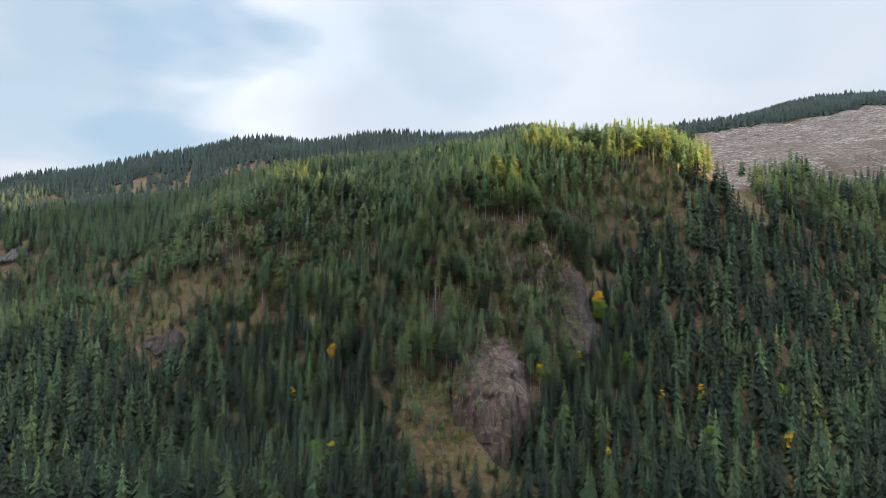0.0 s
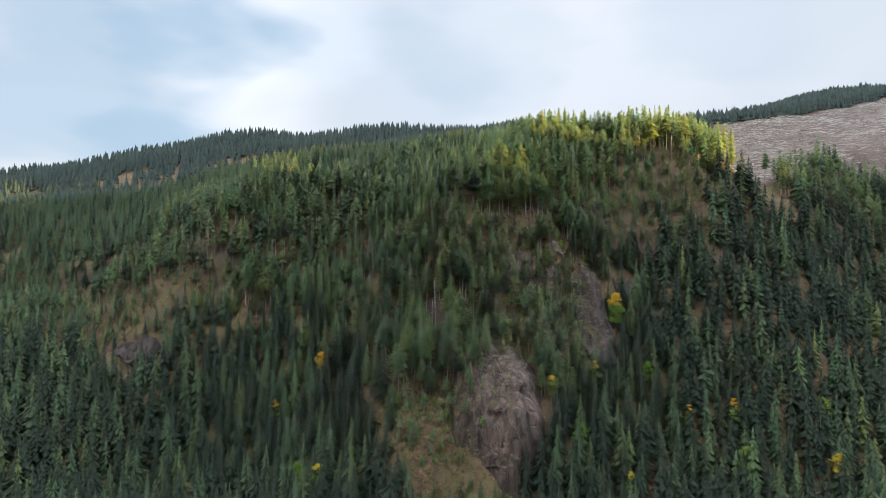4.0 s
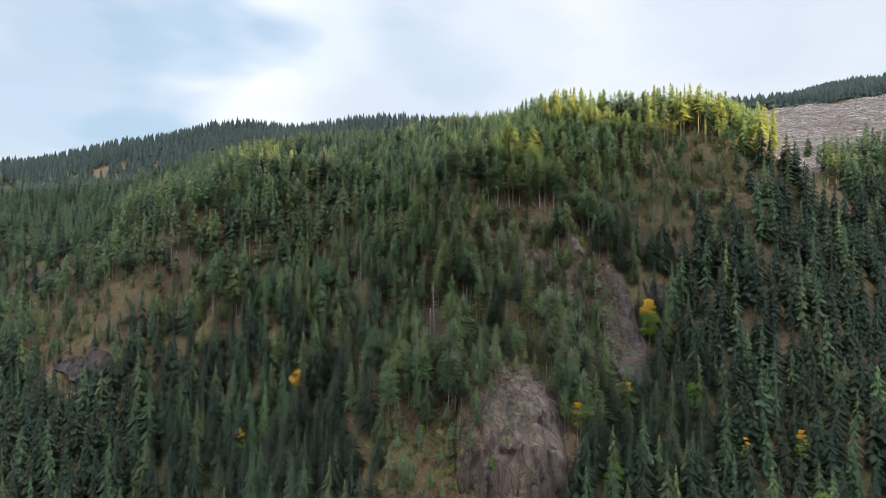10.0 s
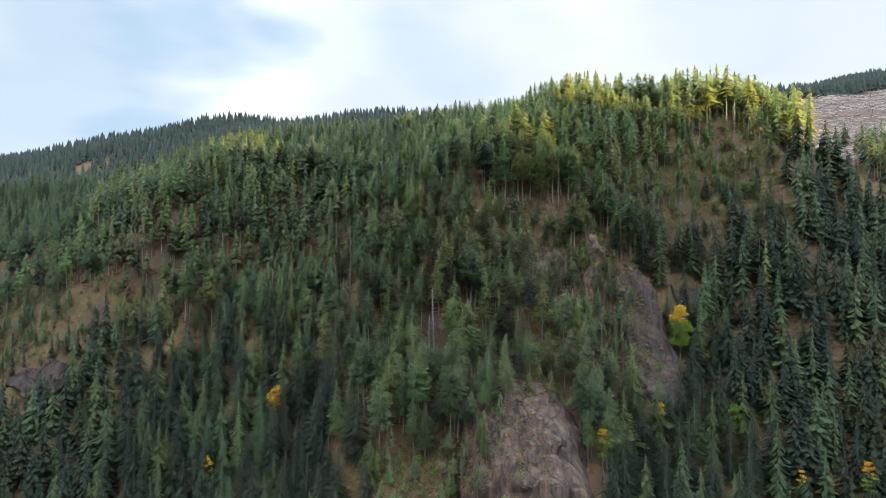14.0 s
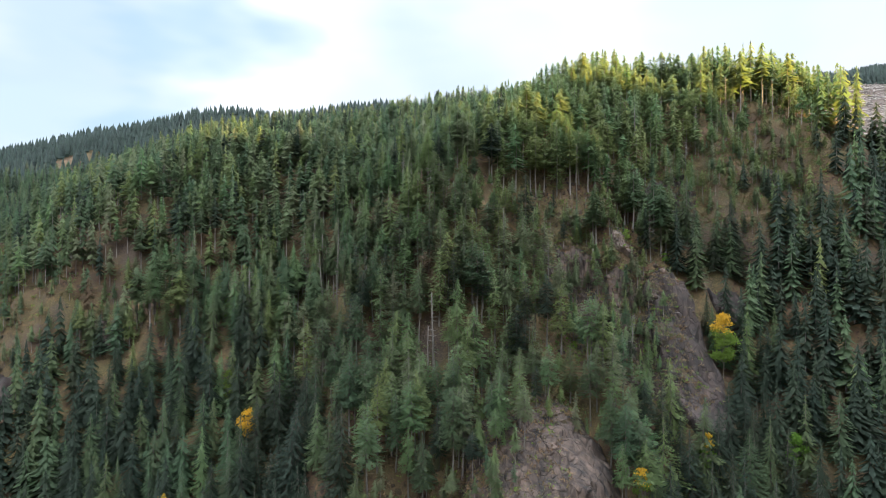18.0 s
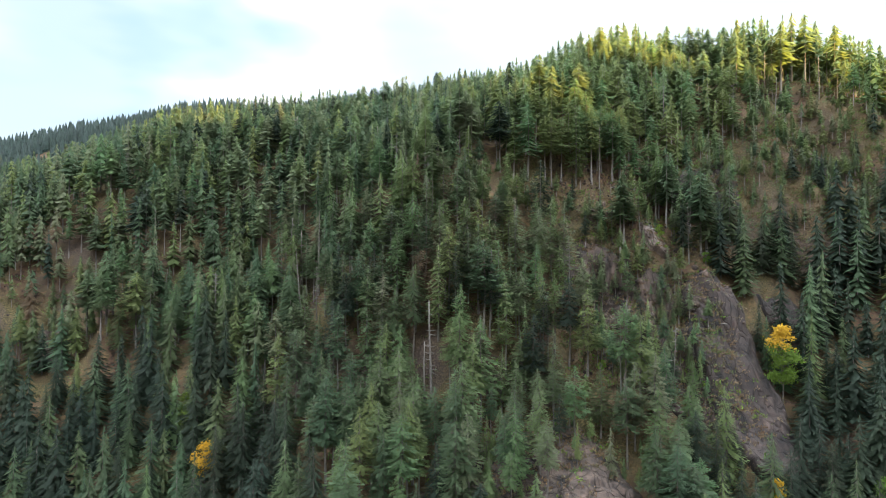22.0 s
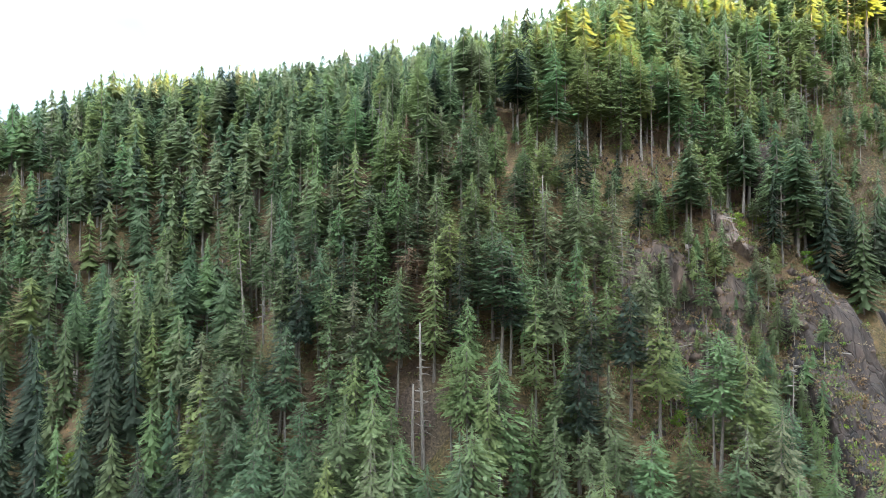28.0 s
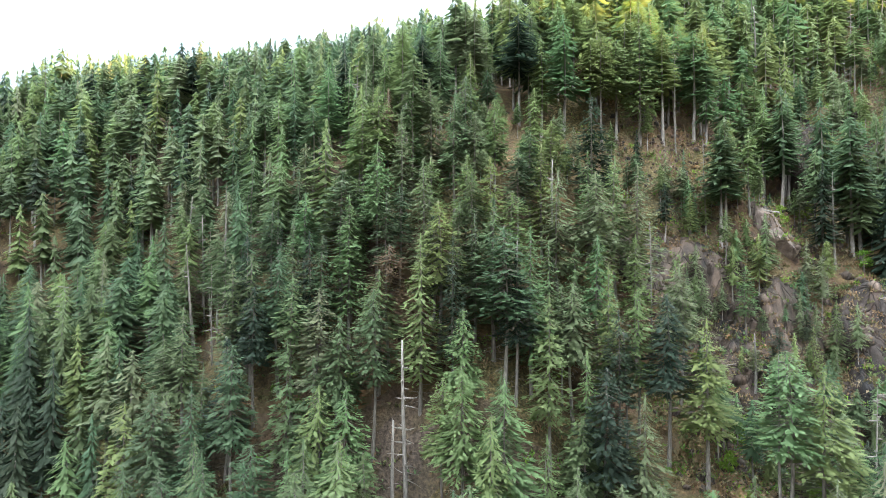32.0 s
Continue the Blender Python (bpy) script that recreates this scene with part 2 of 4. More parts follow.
def value_noise(x, y, scale, seed):
    """Smooth noise from -1 to 1 over the plan, for arrays."""
    r = np.random.RandomState(seed)
    a = r.uniform(0, 2 * np.pi, 7)
    p = r.uniform(0, 2 * np.pi, 7)
    f = r.uniform(0.6, 1.7, 7) / scale
    out = np.zeros_like(np.asarray(x, float))
    for i in range(7):
        out += np.sin((x * np.cos(a[i]) + y * np.sin(a[i])) * f[i] * 2 * np.pi + p[i])
    return out / 3.2


def smooth_curve(x, knots, values):
    """A soft line through knots: linear between them, eased by averaging."""
    w = 14.0
    return sum(np.interp(x + k * w, knots, values) for k in (-1.5, -0.75, 0, 0.75, 1.5)) / 5


def soft_min(a, b, k):
    h = np.clip(0.5 + 0.5 * (b - a) / k, 0, 1)
    return b + (a - b) * h - k * h * (1 - h)


def soft_max(a, b, k):
    return -soft_min(-a, -b, k)


# ---- the ground: one sheet, heights over the valley floor ----
FOOT_X = [-900, -500, -390, -260, -185, -125, -85, -40, 0, 40, 80, 100, 126, 150, 176, 239, 300, 380, 480, 600, 900]
FOOT_Y = [760, 690, 645, 573, 568, 553, 540, 500, 490, 492, 498, 503, 510, 514, 512, 505, 525, 565, 600, 620, 700]
FACE_D = [-400, -140, -110, -60, 0, 60, 100, 150, 300, 3000]
FACE_Z = [0, 2, 12, 58, 120, 195, 245, 300, 470, 3400]
TOP_X = [-900, -500, -390, -200, -91, 0, 80, 130, 230, 286, 315, 340, 400, 600, 1200]
TOP_Z = [110, 145, 158, 232, 238, 254, 277, 289, 288, 275, 250, 240, 246, 288, 348]
TOP_S = [0.5, 0.5, 0.5, 0.5, 0.45, 0.42, 0.34, 0.25, 0.25, 0.27, 0.45, 0.5, 0.5, 0.32, 0.3]
CAP_X = [-1500, -400, 0, 130, 300, 420, 500, 640, 940, 1500]
CAP_Z = [170, 258, 318, 330, 355, 374, 394, 446, 556, 680]
FAR_X = [-2500, -1500, -942, -582, -377, -221, -30, 100, 300, 900]
FAR_Z = [190, 255, 324, 390, 420, 421, 429, 435, 425, 420]


def height(x, y):
    x, y = np.asarray(x, float), np.asarray(y, float)
    wob = value_noise(x, y, 70, 3) * 7 + value_noise(x, y, 26, 4) * 3
    d = y - smooth_curve(x, FOOT_X, FOOT_Y) + wob
    z = np.interp(d, FACE_D, FACE_Z)
    top = smooth_curve(x, TOP_X, TOP_Z) + smooth_curve(x, TOP_X, TOP_S) * (y - 660) + value_noise(x, y, 120, 5) * 4
    z = soft_min(z, top, 10)
    z = soft_min(z, smooth_curve(x, CAP_X, CAP_Z) + 0.03 * (y - 850), 20)
    ridge = smooth_curve(x, FAR_X, FAR_Z)
    far = ridge - np.where(y < 1250, (1250 - y) * 0.5, (y - 1250) * 0.12) + value_noise(x, y, 240, 6) * 8
    z = soft_max(z, far, 18)
    z = soft_max(z, 612 * np.exp(-((x - 280) / 720) ** 2 - ((y - 2000) / 420) ** 2), 20)
    # the bank beside the great outcrop
    z = z + 20 * np.exp(-((x + 16) / 22) ** 2 - ((y - 420) / 24) ** 2)
    # an unseen ridge, added far to the right: its skyline keeps the low sun off most of the slope
    a = radians(SUN_SIDE)
    along, across = x * math.cos(a) + y * math.sin(a), y * math.cos(a) - x * math.sin(a)
    skyline = np.interp(across, [0, 400, 500, 544, 551, 571, 577, 645, 664, 680, 752, 758, 764, 1500], [190, 220, 190, 172, 72, 72, 158, 140, 112, 92, 88, 100, 420, 460])
    z = soft_max(z, skyline + 170 + 1200 * math.tan(radians(SUN_HEIGHT)) - np.abs(along - 1200) * 1.3, 12)
    # the far side of the valley, behind
    z = soft_max(z, np.clip((-500 - y) * 0.42, 0, 330) + value_noise(x, y, 300, 7) * 10 - 8, 14)
    return z + value_noise(x, y, 11, 8) * 0.9


def spaced(stops):
    out = []
    for (a, step), (b, _) in zip(stops[:-1], stops[1:]):
        out += list(np.arange(a, b, step))
    return np.array(out + [stops[-1][0]])


def cleared(x, y):
    """Whether the loggers have felled this place."""
    return (x > 0.438 * y - 5 and y < np.interp(x, [250, 400, 642, 939, 1300], [880, 911, 1085, 1245, 1420])
            and y > np.interp(x, [250, 320, 420, 600, 900], [675, 672, 700, 740, 900]))


def build_ground():
    gx = spaced([(-3600, 200), (-1200, 40), (-440, 5), (-300, 3), (320, 4.5), (520, 20), (1700, 120), (3600, 1)])
    gy = spaced([(-2600, 200), (-900, 60), (0, 20), (300, 10), (380, 3), (700, 5), (900, 14), (1500, 40), (2300, 200), (4300, 1)])
    X, Y = np.meshgrid(gx, gy)
    Z = height(X, Y)
    nx, ny = len(gx), len(gy)
    i = (np.arange(ny - 1)[:, None] * nx + np.arange(nx - 1)[None, :]).ravel()
    quads = np.stack([i, i + 1, i + 1 + nx, i + nx], 1)
    me = mesh_from("ground", np.stack([X.ravel(), Y.ravel(), Z.ravel()], 1), quads, [GROUND], smooth=True)
    cut = me.attributes.new("cleared", "FLOAT", "POINT")
    cut.data.foreach_set("value", np.array([float(cleared(x, y)) for x, y in zip(X.ravel(), Y.ravel())], np.float32))
    tagged(new("ground", me), "steep mountainside of brown soil, moss and scree", "ground", kind="structure")


build_ground()

# ---- rock outcrops ----
ROCKS = []


def rock_mass(name, centre, radii, bottom, top, tilt, mat, seed, power=3.0, rough=2.2, turn=0.0, res=(150, 90)):
    """A cliff-sided outcrop: a rounded block with flutes, ledges and a leaning crown."""
    nt, nv = res
    th = np.linspace(0, 2 * np.pi, nt, endpoint=False)
    v = np.linspace(0, 1, nv)
    T, V = np.meshgrid(th, v)
    c, s = np.cos(T), np.sin(T)
    r = (np.abs(c) ** power + np.abs(s) ** power) ** (-1 / power)
    wall = 0.72
    q = np.clip((V - wall) / (1 - wall), 0, 1) * np.pi / 2
    rho = np.where(V < wall, 1.12 - 0.12 * V / wall, np.cos(q) ** 0.8)
    h = np.where(V < wall, V / wall * 0.72, 0.72 + 0.28 * np.sin(q))
    x, y = r * c * rho * radii[0], r * s * rho * radii[1]
    ct, st = math.cos(turn), math.sin(turn)
    X, Y = centre[0] + x * ct - y * st, centre[1] + x * st + y * ct
    Z = bottom + h * (top - bottom)
    Z = Z + tilt * (Y - centre[1]) * np.clip(h * 1.4, 0, 1)
    out = np.zeros_like(X)
    for k in range(X.size):
        a, b, w = X.flat[k], Y.flat[k], Z.flat[k]
        # wide buttresses, split columns, broken blocks, grain
        bend = noise.noise((a * 0.03, b * 0.03 + seed, w * 0.03)) * 6
        out.flat[k] = (noise.noise((a * 0.045 + seed, b * 0.045, w * 0.014)) * 3.0
                       + noise.cell(((a + bend) * 0.11 + seed, b * 0.11, (w + bend) * 0.022)) * 1.5
                       + noise.cell(((a - bend) * 0.3, b * 0.3 + seed, (w + 2 * bend) * 0.075)) * 0.7
                       - abs(noise.noise((a * 0.17, b * 0.17 + seed, w * 0.03))) * 1.8
                       - max(0, 0.22 - abs(noise.noise((a * 0.075 + seed, b * 0.075, w * 0.008)))) * 9
                       + noise.noise((a * 0.6, b * 0.6, w * 0.4 + seed)) * 0.35)
    out *= rough
    fade = np.where(V > 0.97, (1 - V) / 0.03, 1)
    X += (c * ct - s * st) * out * fade
    Y += (c * st + s * ct) * out * fade
    Z += np.where(V > wall, out * 0.3, 0)
    i = (np.arange(nv - 1)[:, None] * nt + np.arange(nt)[None, :])
    j = np.roll(i, -1, 1)
    quads = np.stack([i, j, j + nt, i + nt], -1).reshape(-1, 4)
    me = mesh_from(name, np.stack([X.ravel(), Y.ravel(), Z.ravel()], 1), quads, [mat])
    ROCKS.append((centre, radii, turn, top, tilt))
    return new(name, me)


def outcrop(label, masses):
    """An outcrop of one or more rock masses that are grown together."""
    root = new("rock_outcrop")
    root.location = (*masses[0][2], masses[0][4])
    tagged(root, label, "rock")
    for name, note, *spec in masses:
        ob = rock_mass(name, *spec)
        ob.parent = root
        ob.matrix_parent_inverse = Matrix.Translation(-root.location)
        if note:
            ob["label"] = note


outcrop("great rounded brown-grey outcrop with a fluted cliff face", [
    ("dome", "rounded brown rock dome with a fluted, cracked face", (35, 454), (33, 45), 0, 103, 0.48, ROCK, 1.3, 3.0, 1.0, 0.0, (260, 120)),
    ("ledge", "reddish broken ledge with fallen limbs", (0, 417), (15, 11), 0, 36, 0.3, ROCK, 2.4, 3.0, 1.0, -0.2, (100, 60)),
])
def rock_face(centre, radii, depth, turn, mat, seed, rough=1.0, step=0.9, flute=0.02):
    """A face of bedrock that stands out of the slope: it follows the hill, pushed forward by depth, and dips under the soil at its rim."""
    cx, cy = centre
    rx, ry = radii
    us, vs = np.arange(-1.12 * rx, 1.12 * rx + step, step), np.arange(-1.12 * ry, 1.12 * ry + step, step * 0.75)
    U, W = np.meshgrid(us, vs)
    c, q = math.cos(turn), math.sin(turn)
    X, Y = cx + U * c - W * q, cy + U * q + W * c
    Z = height(X, Y)
    edge = value_noise(X, Y, 14, int(seed * 7)) * 0.14 + value_noise(X, Y, 5, int(seed * 7) + 1) * 0.07
    g = (np.abs(U) / rx) ** 2.6 + (np.abs(W) / ry) ** 2.6 + edge
    mask = np.clip((1.02 - g) / 0.22, 0, 1)
    mask = mask * mask * (3 - 2 * mask)
    out = np.zeros_like(X)
    for k in range(X.size):
        a, b, w = X.flat[k], Y.flat[k], Z.flat[k]
        bend = noise.noise((a * 0.05, b * 0.05 + seed, w * 0.05)) * 4
        out.flat[k] = (noise.noise((a * 0.06 + seed, b * 0.03, w * flute)) * 2.6
                       + noise.cell(((a + bend) * 0.2 + seed, 0.0, (w + bend) * 0.06)) * 1.3
                       + noise.cell(((a - bend) * 0.45, seed, (w + 2 * bend) * 0.2)) * 0.75
                       - max(0, 0.2 - abs(noise.noise((a * 0.12 + seed, b * 0.03, w * flute)))) * 7
                       + noise.noise((a * 0.5, b * 0.3, w * 0.5 + seed)) * 0.5)
    push = mask * (depth + out * rough) - (1 - mask) * 2.5
    Y = Y - push * 0.8
    Z = Z + push * 0.45
    nv, nu = X.shape
    i = (np.arange(nv - 1)[:, None] * nu + np.arange(nu - 1)[None, :]).ravel()
    me = mesh_from("face", np.stack([X.ravel(), Y.ravel(), Z.ravel()], 1), np.stack([i, i + 1, i + 1 + nu, i + nu], 1), [mat])
    return new("face", me)


def bedrock(label, faces):
    """An outcrop of one or more faces that break through the soil of the slope."""
    root = new("rock_outcrop")
    x, y = faces[0][2]
    root.location = (x, y, float(height(x, y)))
    tagged(root, label, "rock")
    for name, note, *spec in faces:
        ob = rock_face(*spec)
        ob.name, ob.parent, ob.matrix_parent_inverse = name, root, Matrix.Translation(-root.location)
        if note:
            ob["label"] = note


bedrock("steep bare slab beside a broken brown rock slope", [
    ("slab", "smooth dark brown slab, streaked and wet", (116, 508), (15, 32), 4.0, 0.05, ROCK_DARK, 5.1, 0.55, 0.8, 0.012),
    ("scree_shoulder", "brown broken rock with ledges and scree", (84, 512), (27, 24), 1.8, 0.0, ROCK, 8.1, 0.9),
    ("brow_knob", "pale square block at the brow", (97, 548), (6, 5), 4.5, 0.1, ROCK_PALE, 2.9, 0.6, 0.6),
    ("ledge_band", "brown rock band under the brow", (66, 538), (17, 7), 2.4, 0.0, ROCK, 4.3, 0.8),
])
bedrock("low dark rock step under a mossy bank", [("step", "", (-262, 554), (22, 6), 5.0, -0.1, ROCK_DARK, 9.2, 1.0)])
bedrock("small dark cliff at the edge of firs", [("cliff", "", (133, 575), (17, 8), 6.0, 0.15, ROCK_DARK, 3.7, 1.2, 0.7)])
bedrock("pale grey rock bluff above the wooded slope", [("bluff", "", (-545, 742), (24, 9), 5.0, 0.0, ROCK_GREY, 7.7, 1.2)])
bedrock("dark wet slab in the brushy slope", [("slab", "", (152, 537), (11, 10), 3.0, 0.1, ROCK_DARK, 14.7, 0.7, 0.8)])
bedrock("broken brown crag in the brushy slope under the tall firs", [("crag", "", (205, 598), (13, 7), 3.0, 0.0, ROCK, 16.3, 1.2)])
bedrock("brown rib of rock through thin woods", [("rib", "", (-205, 578), (13, 9), 2.0, -0.3, ROCK, 18.1, 1.0)])

bpy.context.view_layer.update()
ROCK_TREES = []
for ob in scene.objects:
    if ob.type == "MESH" and ob.parent and ob.parent.name.startswith("rock_outcrop"):
        me = ob.data
        co = np.array([v.co[:] for v in me.vertices])
        ROCK_TREES.append((BVHTree.FromPolygons(co.tolist(), [tuple(p.vertices) for p in me.polygons]), co.min(0), co.max(0)))


def surface_many(xs, ys):
    """The heights of the soil, or of the rock on it."""
    zs = height(xs, ys)
    for k, (x, y) in enumerate(zip(xs, ys)):
        for tree, lo, hi in ROCK_TREES:
            if lo[0] < x < hi[0] and lo[1] < y < hi[1]:
                hit = tree.ray_cast((x, y, 600), (0, 0, -1))
                if hit[0] is not None:
                    zs[k] = max(zs[k], hit[0].z)
    return zs


def surface(x, y):
    return float(surface_many(np.array([x]), np.array([y]))[0])


def on_rock(x, y, grow=1.0):
    for (cx, cy), (rx, ry), turn, top, tilt in ROCKS:
        dx, dy = x - cx, y - cy
        a, b = dx * math.cos(turn) + dy * math.sin(turn), -dx * math.sin(turn) + dy * math.cos(turn)
        if (abs(a) / rx) ** 3 + (abs(b) / ry) ** 3 < grow:
            return True
    return False


# ---- conifers ----
def crown_mesh(rng, H, R, base, tiers, arms, sprays, size, shape=0.8, droop=0.15, gaps=0.0, limbs=False, full=0.62):
    """Verts and triangles of a conifer's crown: whorls of pointed boughs that slope from the trunk, and finer sprays along them.
    limbs: also the bare branches."""
    n = tiers * arms
    lv = (np.repeat(np.arange(tiers), arms) + rng.uniform(0.0, 0.55, n) + np.repeat(rng.uniform(-0.2, 0.2, tiers), arms)) / tiers
    lv = np.clip(lv, 0, 0.985)
    az = np.tile(np.arange(arms) * 2 * np.pi / arms, tiers) + np.repeat(rng.uniform(0, 6.28, tiers), arms) + rng.uniform(-0.22, 0.22, n)
    # holes on one side or another, as old crowns have
    bare = np.sin(az + rng.uniform(0, 6)) * np.sin(lv * rng.uniform(6, 12) + rng.uniform(0, 6))
    keep = (rng.rand(n) > gaps * 0.6) & (bare < 1.0 - gaps)
    lv, az = lv[keep], az[keep]
    n = len(lv)
    drop = (1 - base) * H / tiers
    lump = 1 + 0.2 * np.sin(az * 2 + lv * 9 + rng.uniform(0, 6)) * np.sin(lv * 11 + rng.uniform(0, 6))
    L = (R * (1 - lv) ** shape * np.clip(0.74 + 2.4 * lv, 0, 1) * lump + 0.3) * rng.uniform(0.66, 1.2, n)
    out = np.stack([np.cos(az), np.sin(az), np.zeros(n)], 1)
    side = np.stack([-np.sin(az), np.cos(az), np.zeros(n)], 1)
    up = np.array([0, 0, 1.0])
    z = H * (base + (1 - base) * lv)
    top = np.minimum(z + drop * rng.uniform(0.6, 1.1, n) + 0.13 * L, H * 0.995)
    tip = out * L[:, None] + up * (z - droop * L + rng.uniform(-0.3, 0.3, n) * drop)[:, None]
    root = up * top[:, None]
    w = L * full * np.pi / arms * rng.uniform(0.85, 1.35, n)
    mid = root + (tip - root) * 0.6 - up * (0.28 * w)[:, None]
    V = [np.stack([root, mid - side * w[:, None], tip, mid + side * w[:, None]], 1).reshape(-1, 3)]
    q = 4 * np.arange(n)
    F = [np.concatenate([np.stack([q, q + 1, q + 2], 1), np.stack([q, q + 2, q + 3], 1)])]
    k = 4 * n
    if sprays:
        m = sprays
        share = L ** 1.4 + 0.15
        b = rng.choice(n, m, p=share / share.sum())
        f = rng.uniform(0.35, 1.0, m) ** 0.8
        sg = rng.uniform(-1.0, 1.0, m)
        p = root[b] + (tip[b] - root[b]) * f[:, None] + side[b] * (sg * L[b] * np.pi / arms * (1.25 - f))[:, None] + up * rng.uniform(-0.15, 0.4, (m, 1))
        d = (tip[b] - root[b]) / np.linalg.norm(tip[b] - root[b], axis=1)[:, None] + side[b] * (sg * 0.8)[:, None] + rng.uniform(-0.25, 0.25, (m, 3))
        d[:, 2] += rng.uniform(-0.25, 0.45, m)
        d /= np.linalg.norm(d, axis=1)[:, None]
        ln = size * rng.uniform(0.6, 1.3, m) * np.clip(L[b] / (0.6 * R), 0.4, 1.1)
        sd = np.cross(d, up) + rng.uniform(-0.35, 0.35, (m, 3))
        sd /= np.linalg.norm(sd, axis=1)[:, None]
        hw = (ln * rng.uniform(0.16, 0.26, m))[:, None]
        c = p + d * (ln * 0.4)[:, None]
        V.append(np.stack([p, c - sd * hw, p + d * ln[:, None], c + sd * hw], 1).reshape(-1, 3))
        q = 4 * np.arange(m) + k
        F.append(np.concatenate([np.stack([q, q + 1, q + 2], 1), np.stack([q, q + 2, q + 3], 1)]))
        k += 4 * m
    # the leader
    V.append(np.array([[0.35, 0, H * 0.93], [-0.18, 0.3, H * 0.93], [-0.18, -0.3, H * 0.93], [0, 0, H * 1.01]]))
    F.append(np.array([[0, 1, 3], [1, 2, 3], [2, 0, 3]]) + k)
    if not limbs:
        return np.vstack(V), np.vstack(F)
    # bare limbs: those of the crown and some dead ones on the lower trunk
    dead = 18
    az2 = rng.uniform(0, 6.28, dead)
    o2 = up * (H * base * rng.uniform(0.3, 1.15, dead))[:, None]
    d2 = np.stack([np.cos(az2), np.sin(az2), rng.uniform(-0.5, 0.1, dead)], 1)
    b = np.arange(0, n, 3)
    o = np.vstack([root[b], o2])
    e = np.vstack([root[b] + (tip[b] - root[b]) * 0.9, o2 + d2 * (R * rng.uniform(0.2, 0.7, dead))[:, None]])
    wd = np.concatenate([0.035 + 0.012 * L[b], np.full(dead, 0.055)])[:, None]
    sd = np.vstack([side[b], np.stack([-np.sin(az2), np.cos(az2), np.zeros(dead)], 1)])
    LV = np.stack([o - sd * wd, o + sd * wd, o + up * 1.6 * wd, e], 1).reshape(-1, 3)
    q = 4 * np.arange(len(o))
    LF = np.concatenate([np.stack([q, q + 1, q + 3], 1), np.stack([q + 1, q + 2, q + 3], 1), np.stack([q + 2, q, q + 3], 1)])
    return np.vstack(V), np.vstack(F), LV, LF


def soft_normals(V, F):
    """Normals for a crown between those of its sprays and those of the whole body; the triangles are turned to agree."""
    V, F = np.asarray(V), np.array(F)
    c = V[F].mean(1)
    r = np.linalg.norm(c[:, :2], axis=1) + 0.4
    N = np.stack([c[:, 0] / r * 0.8, c[:, 1] / r * 0.8, np.full(len(c), 0.6)], 1)
    g = np.cross(V[F[:, 1]] - V[F[:, 0]], V[F[:, 2]] - V[F[:, 0]])
    g /= np.linalg.norm(g, axis=1)[:, None] + 1e-9
    back = (g * N).sum(1) < 0
    F[back] = F[back][:, [0, 2, 1]]
    g[back] *= -1
    N = N * 0.62 + g * 0.5
    out = np.zeros_like(V)
    for k in range(3):
        np.add.at(out, F[:, k], N)
    out /= np.linalg.norm(out, axis=1)[:, None] + 1e-9
    return F, out


def trunk_mesh(rng, H, r0, sides=7, rings=5, lean=0.02):
    z = np.linspace(-1.5, H * 0.985, rings)
    bend = rng.uniform(-lean, lean, 2)
    a = np.arange(sides) * 2 * np.pi / sides
    V, F = [], []
    for k, zz in enumerate(z):
        f = max(0.03, 1 - max(zz, 0) / H)
        r = r0 * f ** 0.9 * (1.25 if k == 0 else 1)
        wob = math.sin(zz / H * np.pi) * H
        V.append(np.stack([np.cos(a) * r + bend[0] * wob, np.sin(a) * r + bend[1] * wob, np.full(sides, zz)], 1))
    for k in range(rings - 1):
        for i in range(sides):
            j = (i + 1) % sides
            F += [[k * sides + i, k * sides + j, (k + 1) * sides + j], [k * sides + i, (k + 1) * sides + j, (k + 1) * sides + i]]
    return np.vstack(V), np.array(F)


# plan of the woods: bare or thin places (x, y, half-width, half-depth, share of trees that stand)
BARE = [(-14, 428, 24, 24, 0.7), (92, 512, 40, 28, 0.6), (10, 555, 32, 6, 0.35), (75, 555, 34, 7, 0.3), (-270, 578, 46, 15, 0.35), (-262, 549, 26, 9, 0.1), (-340, 602, 60, 11, 0.6),
        (-215, 592, 34, 10, 0.7), (-340, 640, 50, 14, 0.8), (-190, 560, 24, 10, 0.6), (178, 580, 58, 20, 0.5), (215, 612, 50, 24, 0.6),
        (-60, 530, 6, 9, 0.03), (-6, 486, 6, 10, 0.05), (60, 488, 14, 10, 0.6), (40, 530, 26, 12, 0.7)]


def stand(x, y):
    """The share of trees that stand at a place."""
    if cleared(x, y) or (288 < x < 345 and 612 < y < 700):
        return 0.0
    s = 1.0
    for cx, cy, rx, ry, v in BARE:
        q = ((x - cx) / rx) ** 2 + ((y - cy) / ry) ** 2
        if q < 1.6:
            s = min(s, v + (1 - v) * max(0, (q - 0.8) / 0.8))
    return s


# places where the trees stay small (x, y, half-width, half-depth, scale)
DWARF = [(26, 394, 40, 16, 0.36), (-10, 424, 27, 26, 0.28), (95, 512, 40, 34, 0.48), (10, 555, 34, 8, 0.4), (75, 555, 36, 9, 0.4), (185, 582, 60, 22, 0.52), (212, 610, 50, 24, 0.66),
         (-270, 578, 50, 18, 0.5), (-345, 600, 70, 14, 0.62), (-262, 552, 36, 16, 0.5), (-340, 640, 50, 14, 0.6), (-215, 592, 34, 10, 0.6)]


